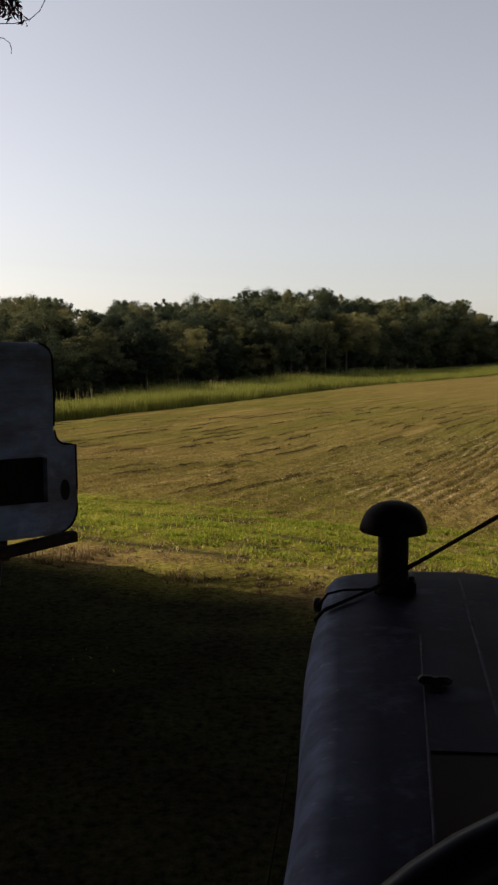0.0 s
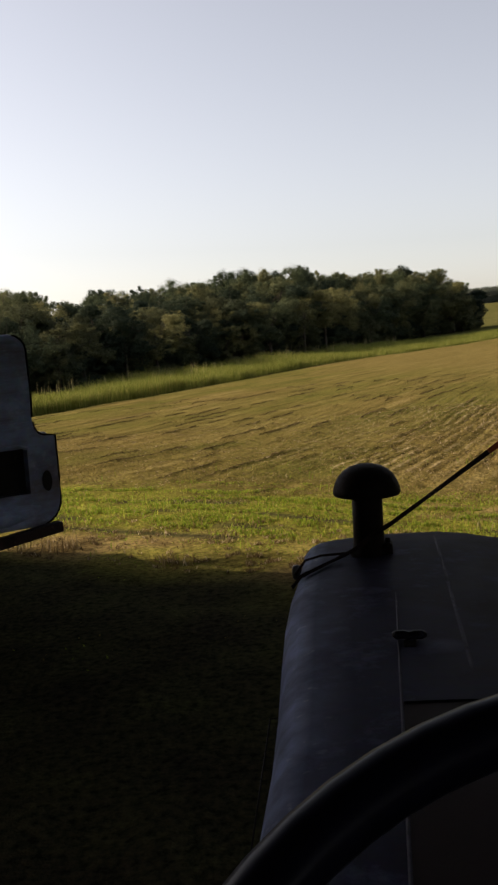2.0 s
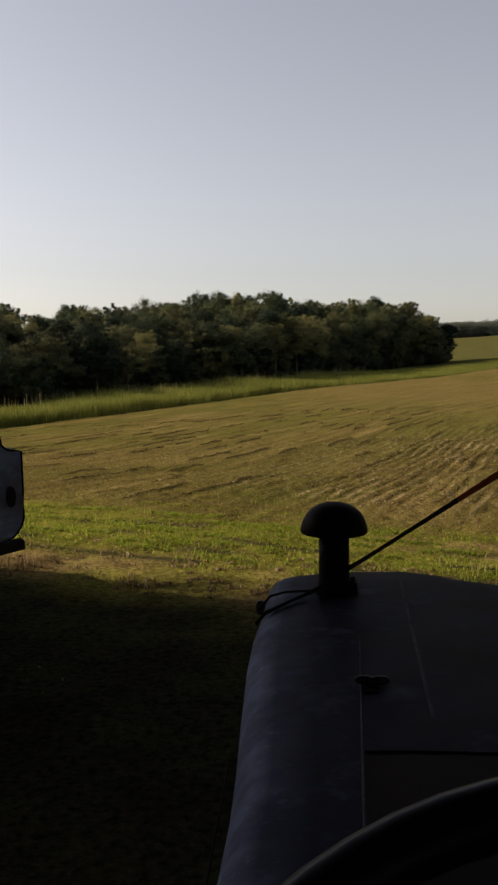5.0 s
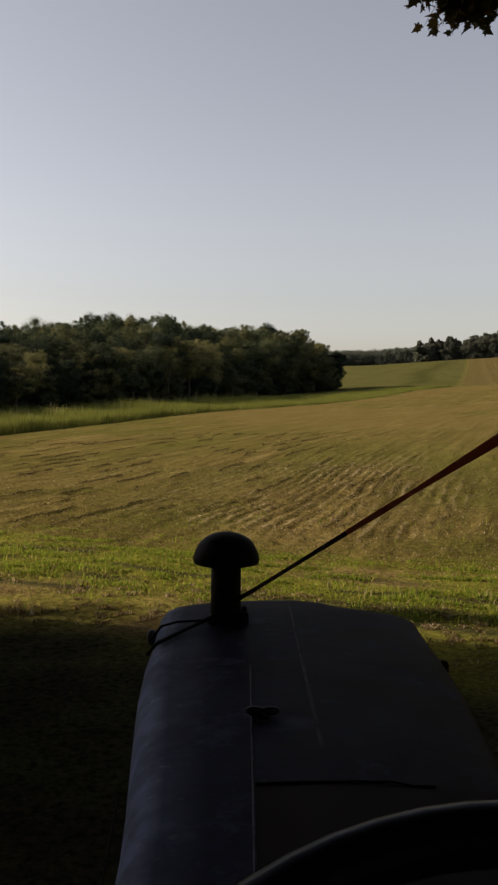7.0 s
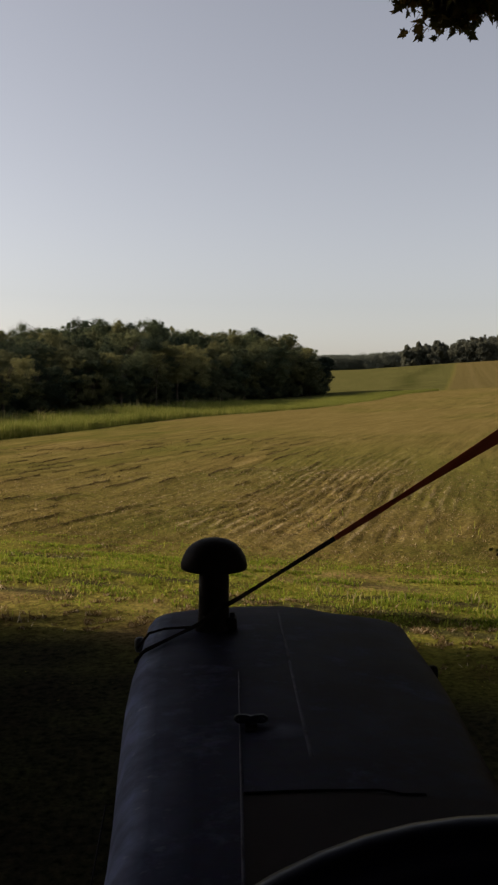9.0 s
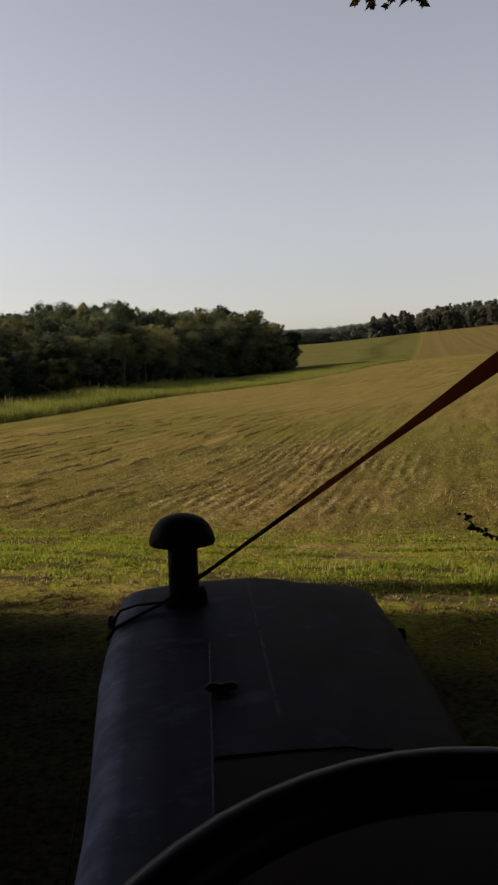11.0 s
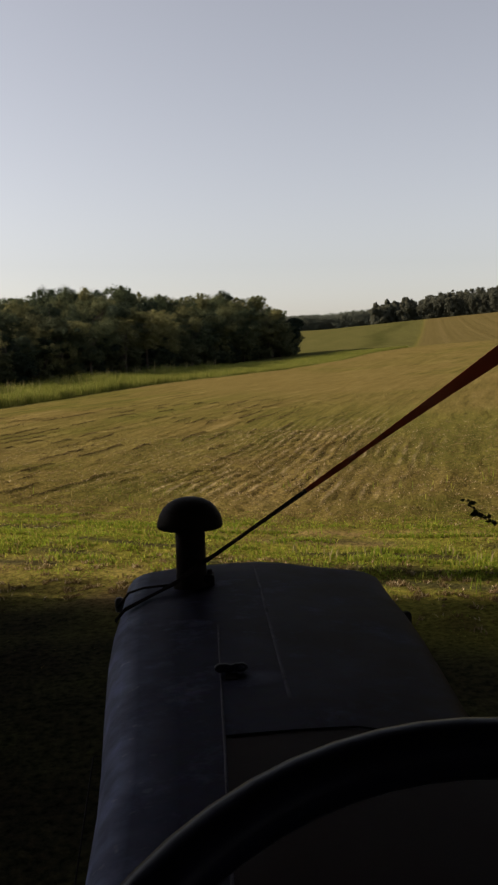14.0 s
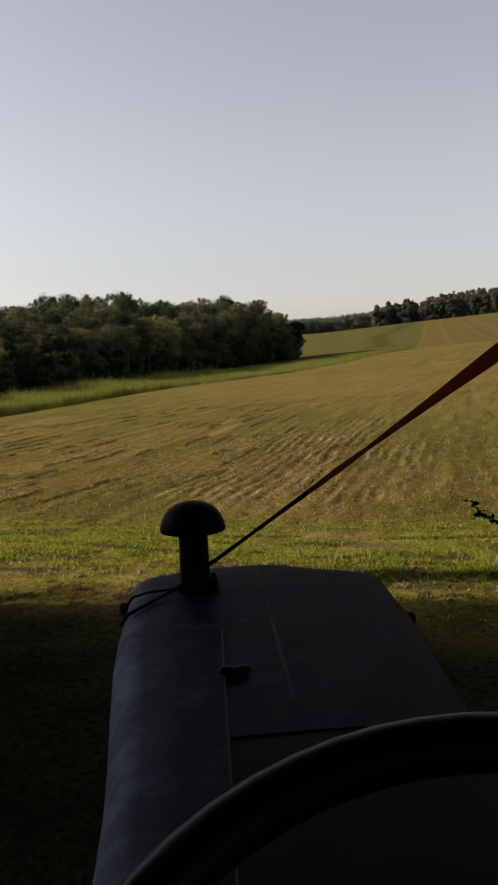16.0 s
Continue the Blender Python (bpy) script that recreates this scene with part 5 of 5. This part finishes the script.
# ---------------------------------------------------------------- old truck
def build_truck():
    truck = empty("truck", pose(-1.976, 5.329, -0.126, 0, 0, 34.8) @ Matrix.Diagonal((1.07, 1.07, 1.07, 1)), "old weathered pale blue truck with raised hood and bent dark bumper", "truck")

    def outline(pts, y0, y1, material, name, label="", bevel=0.012):
        bm = bmesh.new()
        lo = [bm.verts.new((x, y0, z)) for x, z in pts]
        f = bm.faces.new(lo)
        r = bmesh.ops.extrude_face_region(bm, geom=[f])
        for v in (q for q in r["geom"] if isinstance(q, bmesh.types.BMVert)):
            v.co.y = y1
        es = [e for e in bm.edges if abs(e.verts[0].co.y - e.verts[1].co.y) < 1e-6 and abs(e.verts[0].co.y - y0) < 1e-6]
        if bevel:
            bmesh.ops.bevel(bm, geom=es, offset=bevel, segments=3, affect="EDGES", profile=0.5)
        return part(name, bm, material, truck, label)

    def arc(cx, cz, r, a0, a1, n=6):
        return [(cx + r * math.cos(radians(a0 + (a1 - a0) * k / n)), cz + r * math.sin(radians(a0 + (a1 - a0) * k / n))) for k in range(n + 1)]
    # front panel round the grille opening, one pressed sheet
    bm = bmesh.new()
    side = arc(0.795, 0.87, 0.16, -90, 0) + [(0.955, 1.0), (0.950, 1.262), (0.90, 1.270)] + arc(0.885, 1.345, 0.075, 265, 185, 5) + [(0.805, 1.36)]
    inner = [(0.752, 0.92), (0.752, 1.20)]
    table = {}

    def vert(x, z):
        key = (round(x, 4), round(z, 4))
        if key not in table:
            table[key] = bm.verts.new((x, 0.035 * (x / 0.95) ** 4, z))
        return table[key]
    for s in (1, -1):
        ring_pts = [(x * s, z) for x, z in [(0.752, 0.71)] + side + [(0.752, 1.36)] + inner[::-1]]
        bm.faces.new([vert(*p) for p in (ring_pts if s > 0 else ring_pts[::-1])])
    for z0, z1 in ((0.71, 0.92), (1.20, 1.36)):
        bm.faces.new([vert(*p) for p in ((-0.752, z0), (0.752, z0), (0.752, z1), (-0.752, z1))])
    r = bmesh.ops.extrude_face_region(bm, geom=bm.faces[:])
    for v in (q for q in r["geom"] if isinstance(q, bmesh.types.BMVert)):
        v.co.y += 0.09
    rim = [e for e in bm.edges if len(e.link_faces) == 2 and e.calc_face_angle(0) > 1.2 and max(v.co.y for v in e.verts) < 0.06]
    bmesh.ops.bevel(bm, geom=rim, offset=0.014, segments=3, affect="EDGES", profile=0.5)
    fp = part("front_panel", bm, TRUCK, truck, "chalky pale blue front panel round an empty grille")
    for s in (1, -1):
        # flat disc with the hole's shade put into its colour
        bm = bmesh.new()
        bmesh.ops.create_cone(bm, cap_ends=True, segments=20, radius1=0.5, radius2=0.5, depth=1, matrix=pose(s * 0.868, 0.020, 0.985, 90, 0, 0) @ Matrix.Diagonal((0.058, 0.13, 0.012, 1)))
        part("headlight_hole", bm, DARK, fp, "flat dark oval, shade of a headlight opening in its colour")
    # block behind the panel, dark in place of the opening's shade
    bm = box(bmesh.new(), -0.752, 0.752, 0.085, 0.30, 0.92, 1.21)
    part("grille_opening", bm, DARK, truck, "dark block, shade of the empty grille opening in its colour")
    # raised hood
    hood_pts = [(-0.81, 1.34), (0.81, 1.34), (0.818, 1.5)] + arc(0.710, 1.794, 0.10, 0, 90) + [(0.3, 1.903), (-0.3, 1.903)] + arc(-0.710, 1.794, 0.10, 90, 180) + [(-0.818, 1.5)]
    lid = outline(hood_pts, 0.03, 0.075, TRUCK, "raised_hood", "pale blue hood standing open, paint peeling", 0.02)
    for z, h in ((1.60, 0.018), (1.37, 0.022), (1.79, 0.012)):
        part("hood_rib", box(bmesh.new(), -0.72, 0.72, 0.012, 0.032, z, z + h, 0.005), TRUCK, lid)
    rolled = [(x, 0.056, z) for x, z in [(-0.775, 1.62)] + arc(-0.710, 1.794, 0.066, 180, 90, 5) + [(-0.3, 1.868), (0.3, 1.868)] + arc(0.710, 1.794, 0.066, 90, 0, 5) + [(0.775, 1.62)]]
    part("rolled_edge", tube(bmesh.new(), rolled, [0.020] + [0.028] * 4 + [0.036] * 6 + [0.028] * 4 + [0.020], 14), TRUCK, lid, "", True)
    lip = [(-0.85, 0.050, 0.82), (-0.72, 0.056, 0.805), (0.0, 0.050, 0.795), (0.60, 0.054, 0.80), (0.76, 0.056, 0.815), (0.85, 0.050, 0.84)]
    part("lower_lip", tube(bmesh.new(), lip, [0.02, 0.07, 0.078, 0.075, 0.055, 0.02], 18), TRUCK, fp, "", True)
    part("grille_trim", tube(bmesh.new(), [(-0.752, 0.010, 1.208), (0.0, 0.004, 1.214), (0.70, 0.010, 1.218), (0.752, 0.016, 1.200)], [0.012] * 4, 10), TRUCK, fp, "", True)
    # two black strips added where the edges turn away from the light
    edge = [(x, 0.034, z) for x, z in arc(0.706, 1.790, 0.10, 80, 0)] + [(0.812, 0.030, 1.5), (0.806, 0.028, 1.385)]
    part("hood_edge_shade", tube(bmesh.new(), edge, [0.0065] * len(edge), 8), SEAMSHADE, lid, "black strip standing in for the hood's shaded edge", True)
    edge = [(x, 0.035 * (x / 0.95) ** 4 + 0.001, z) for x, z in side[1:]]
    part("panel_edge_shade", tube(bmesh.new(), edge, [0.0065] * len(edge), 8), SEAMSHADE, fp, "black strip standing in for the panel's shaded edge", True)
    # bumper, hanging askew
    bm = box(bmesh.new(), -0.93, 0.89, -0.06, 0.02, -0.032, 0.032, 0.01)
    for v in bm.verts:
        v.co.z += 0.012 * math.sin(v.co.x * 9) + (0.012 if v.co.x > 0.9 else 0)
    bmp = part("bumper", bm, BUMPER, truck, "bent dark brown iron bumper hanging askew")
    bmp.matrix_local = pose(0, -0.07, 0.613, 0, -5.6, 0)
    for x in (-0.5, 0.45):
        part("bumper_bracket", box(bmesh.new(), x - 0.03, x + 0.03, -0.06, 0.6, 0.60, 0.68, 0.008), RUST, truck)
    # body behind
    for s in (-1, 1):
        bm = box(bmesh.new(), s * 0.90 - 0.03, s * 0.90 + 0.03, 0.10, 1.25, 0.82, 1.28, 0.02)
        part("fender", bm, TRUCK, truck)
    part("engine_bay", box(bmesh.new(), -0.6, 0.6, 0.3, 1.2, 0.6, 1.15, 0.03), DARK, truck)
    part("cab", box(bmesh.new(), -0.86, 0.86, 1.25, 2.20, 0.60, 1.30, 0.06), TRUCK, truck)
    part("cab_roof", box(bmesh.new(), -0.74, 0.74, 1.50, 2.16, 1.72, 1.80, 0.03), TRUCK, truck)
    for s in (-1, 1):
        part("pillar", tube(bmesh.new(), [(s * 0.80, 1.30, 1.28), (s * 0.71, 1.54, 1.75)], [0.03, 0.03], 8), TRUCK, truck)
        part("pillar", tube(bmesh.new(), [(s * 0.80, 2.14, 1.28), (s * 0.71, 2.12, 1.75)], [0.04, 0.04], 8), TRUCK, truck)
    part("windshield", mesh_bm([(-0.78, 1.32, 1.30), (0.78, 1.32, 1.30), (0.69, 1.54, 1.73), (-0.69, 1.54, 1.73)]), GLASS, truck)
    part("truck_bed", box(bmesh.new(), -0.90, 0.90, 2.26, 2.80, 0.66, 0.96, 0.03), TRUCK, truck)
    part("frame_rail", box(bmesh.new(), -0.45, 0.45, 0.2, 2.75, 0.48, 0.62, 0.02), RUST, truck)
    for y, half in ((0.85, 0.52), (2.40, 0.78)):
        for x in (-half, half):
            w = part("wheel", spin(bmesh.new(), [(0.20, -0.10), (0.33, -0.11), (0.37, -0.07), (0.37, 0.07), (0.33, 0.11), (0.20, 0.10)], 32), RUBBER, truck, "worn black tyre", True)
            w.matrix_local = pose(x, y, 0.478, 0, 90, 0)
            part("rim", spin(bmesh.new(), [(0.0, -0.04), (0.12, -0.05), (0.205, -0.09), (0.205, 0.09), (0.12, 0.05), (0, 0.04)], 24), RUST, w)


def mesh_bm(pts):
    bm = bmesh.new()
    f = bm.faces.new([bm.verts.new(p) for p in pts])
    bmesh.ops.solidify(bm, geom=[f], thickness=0.005)
    return bm


build_truck()


# ---------------------------------------------------------------- post with a vine
def leaf_mesh(kind):
    """Outline of one leaf, one unit long, stalk at the origin."""
    if kind == "maple":
        half = [(0.03, 0.0), (0.20, 0.02), (0.17, 0.16), (0.46, 0.20), (0.36, 0.36), (0.52, 0.56), (0.28, 0.54), (0.20, 0.66), (0.10, 0.84), (0.0, 1.0)]
    elif kind == "lance":
        half = [(0.02, 0.0), (0.09, 0.2), (0.11, 0.45), (0.07, 0.75), (0.0, 1.0)]
    else:
        half = [(0.02, 0.0), (0.2, 0.12), (0.30, 0.35), (0.24, 0.65), (0.1, 0.88), (0.0, 1.0)]
    return half + [(-x, y) for x, y in half[-2::-1]]


def leaf_sprig(name, g, twigs, kind, sizes, per_twig, droop, leaf_mat, parent, label):
    """Leaves along twigs as one mesh; each leaf is cupped a little."""
    shape = leaf_mesh(kind)
    bm = bmesh.new()
    for tw in twigs:
        for k in range(per_twig):
            t = (k + 0.4 + 0.4 * g.random()) / per_twig
            i = min(int(t * (len(tw) - 1)), len(tw) - 2)
            p = Vector(tw[i]).lerp(Vector(tw[i + 1]), t * (len(tw) - 1) - i)
            d = Vector((g.normal(), g.normal(), g.normal() * 0.5 - droop)).normalized()
            q = d.to_track_quat("Y", "Z") @ Euler((0, g.random() * 6.28, 0)).to_quaternion()
            s = sizes[0] + (sizes[1] - sizes[0]) * g.random()
            vs = [bm.verts.new(p + d * s * 0.12 + q @ Vector((x * s, y * s, (abs(x) * 0.35 - 0.15 * y * y) * s))) for x, y in shape]
            bm.faces.new(vs)
    return part(name, bm, leaf_mat, parent, label)


def build_post():
    post = empty("fence_post", pose(2.040, 3.60, 0), "dark weathered fence post with a capped top", "post")
    bm = spin(bmesh.new(), [(0.043, -0.2), (0.044, 0.3), (0.042, 0.96), (0.036, 0.975), (0.034, 1.06)], 18)
    part("shaft", bm, WOODPOST, post, smooth=True)
    part("cap", spin(bmesh.new(), [(0.034, 1.055), (0.047, 1.065), (0.050, 1.085), (0.044, 1.105), (0.025, 1.117), (0, 1.12)], 18), BLACK, post, smooth=True)
    part("tag", box(bmesh.new(), -0.050, -0.036, -0.03, 0.0, 0.10, 0.17, 0.004), STEEL, post, "small pale metal tag near the ground")
    g = np.random.default_rng(8)
    vine = empty("vine", pose(2.040, 3.60, 0), "dark leafy vine sprig growing up the fence post", "plant")
    main = [(-0.035, -0.035, 0.0), (-0.05, -0.03, 0.4), (-0.045, -0.035, 0.8), (-0.025, -0.03, 0.96), (-0.048, 0.0, 1.005), (-0.085, 0.02, 1.02), (-0.128, 0.03, 1.05), (-0.165, 0.04, 1.075), (-0.205, 0.05, 1.12)]
    part("stem", tube(bmesh.new(), main, [0.006, 0.005, 0.005, 0.004, 0.003, 0.0025, 0.002, 0.0015, 0.001], 6), BARK, vine, smooth=True)
    leaf_sprig("leaves", g, [main[4:]], "ovate", (0.024, 0.042), 30, 0.1, VINE, vine, "small dark ovate leaves")
    leaf_sprig("leaves", g, [main[1:4]], "ovate", (0.03, 0.045), 9, 0.3, VINE, vine, "small dark ovate leaves")


build_post()


# ---------------------------------------------------------------- twigs that hang into view
def build_branches():
    g = np.random.default_rng(3)
    # maple bough, its tip ahead to the right
    bough = empty("maple_bough", pose(0, 0, 0), "overhanging maple bough with dark green and bronze leaves", "branch")
    main = [Vector(p) for p in ((7.6, 5.2, 7.3), (5.77, 7.1, 6.3), (4.77, 7.79, 5.8), (4.1, 8.04, 5.58), (3.02, 8.46, 5.64))]
    bm = tube(bmesh.new(), main, [0.05, 0.035, 0.022, 0.012, 0.004], 8)
    tw = []
    for k in range(150):
        t = 3.0 + 0.90 * g.random()
        i = min(int(t), 3)
        p = main[i].lerp(main[i + 1], t - i)
        depth = 0.49 if 3.30 < p.x < 3.75 else 0.34 if p.x > 3.75 else 0.11
        e = p + Vector((g.normal() * 0.12, g.normal() * 0.22, 0.12 - depth * g.random() * (1.0 if p.x > 3.25 else 0.8)))
        tw.append([p, p.lerp(e, 0.5) + Vector((0, 0, 0.04)), e])
        tube(bm, tw[-1], [0.005, 0.0035, 0.002], 5, False)
    part("limb", bm, BARK, bough, smooth=True)
    leaf_sprig("leaves", g, tw, "maple", (0.085, 0.14), 6, 0.9, MAPLE, bough, "dark five-lobed maple leaves")
    # feathery twig, to the left
    spray = empty("feathery_bough", pose(0, 0, 0), "overhanging twig with narrow dark reddish leaflets and tendrils", "branch")
    main = [Vector(p) for p in ((-3.2, 5.2, 5.2), (-2.2, 5.6, 4.5), (-1.72, 5.75, 4.16), (-1.47, 5.80, 4.07))]
    bm = tube(bmesh.new(), main, [0.025, 0.014, 0.007, 0.003], 8)
    tw = []
    for k in range(40):
        t = 2.0 + 1.0 * g.random()
        i = min(int(t), 2)
        p = main[i].lerp(main[i + 1], t - i)
        e = p + Vector((0.07 * g.normal() + 0.03, 0.08 * g.normal(), -0.10 - 0.09 * g.random()))
        tw.append([p, p.lerp(e, 0.5) + Vector((0.012, 0, 0)), e])
        tube(bm, tw[-1], [0.003, 0.002, 0.001], 5, False)
    for pts in ([(-1.56, 5.79, 3.885), (-1.47, 5.81, 3.893), (-1.38, 5.84, 3.93), (-1.32, 5.85, 3.985), (-1.27, 5.86, 4.09)],
                [(-1.60, 5.79, 3.805), (-1.54, 5.80, 3.80), (-1.505, 5.81, 3.775), (-1.495, 5.81, 3.74), (-1.497, 5.81, 3.71)]):
        tube(bm, [Vector(p) for p in pts], [0.0026] * 5, 6, False)
    part("twigs", bm, BARK, spray, smooth=True)
    leaf_sprig("leaves", g, tw, "lance", (0.045, 0.07), 12, 0.9, FERNY, spray, "narrow dark reddish leaflets")


build_branches()
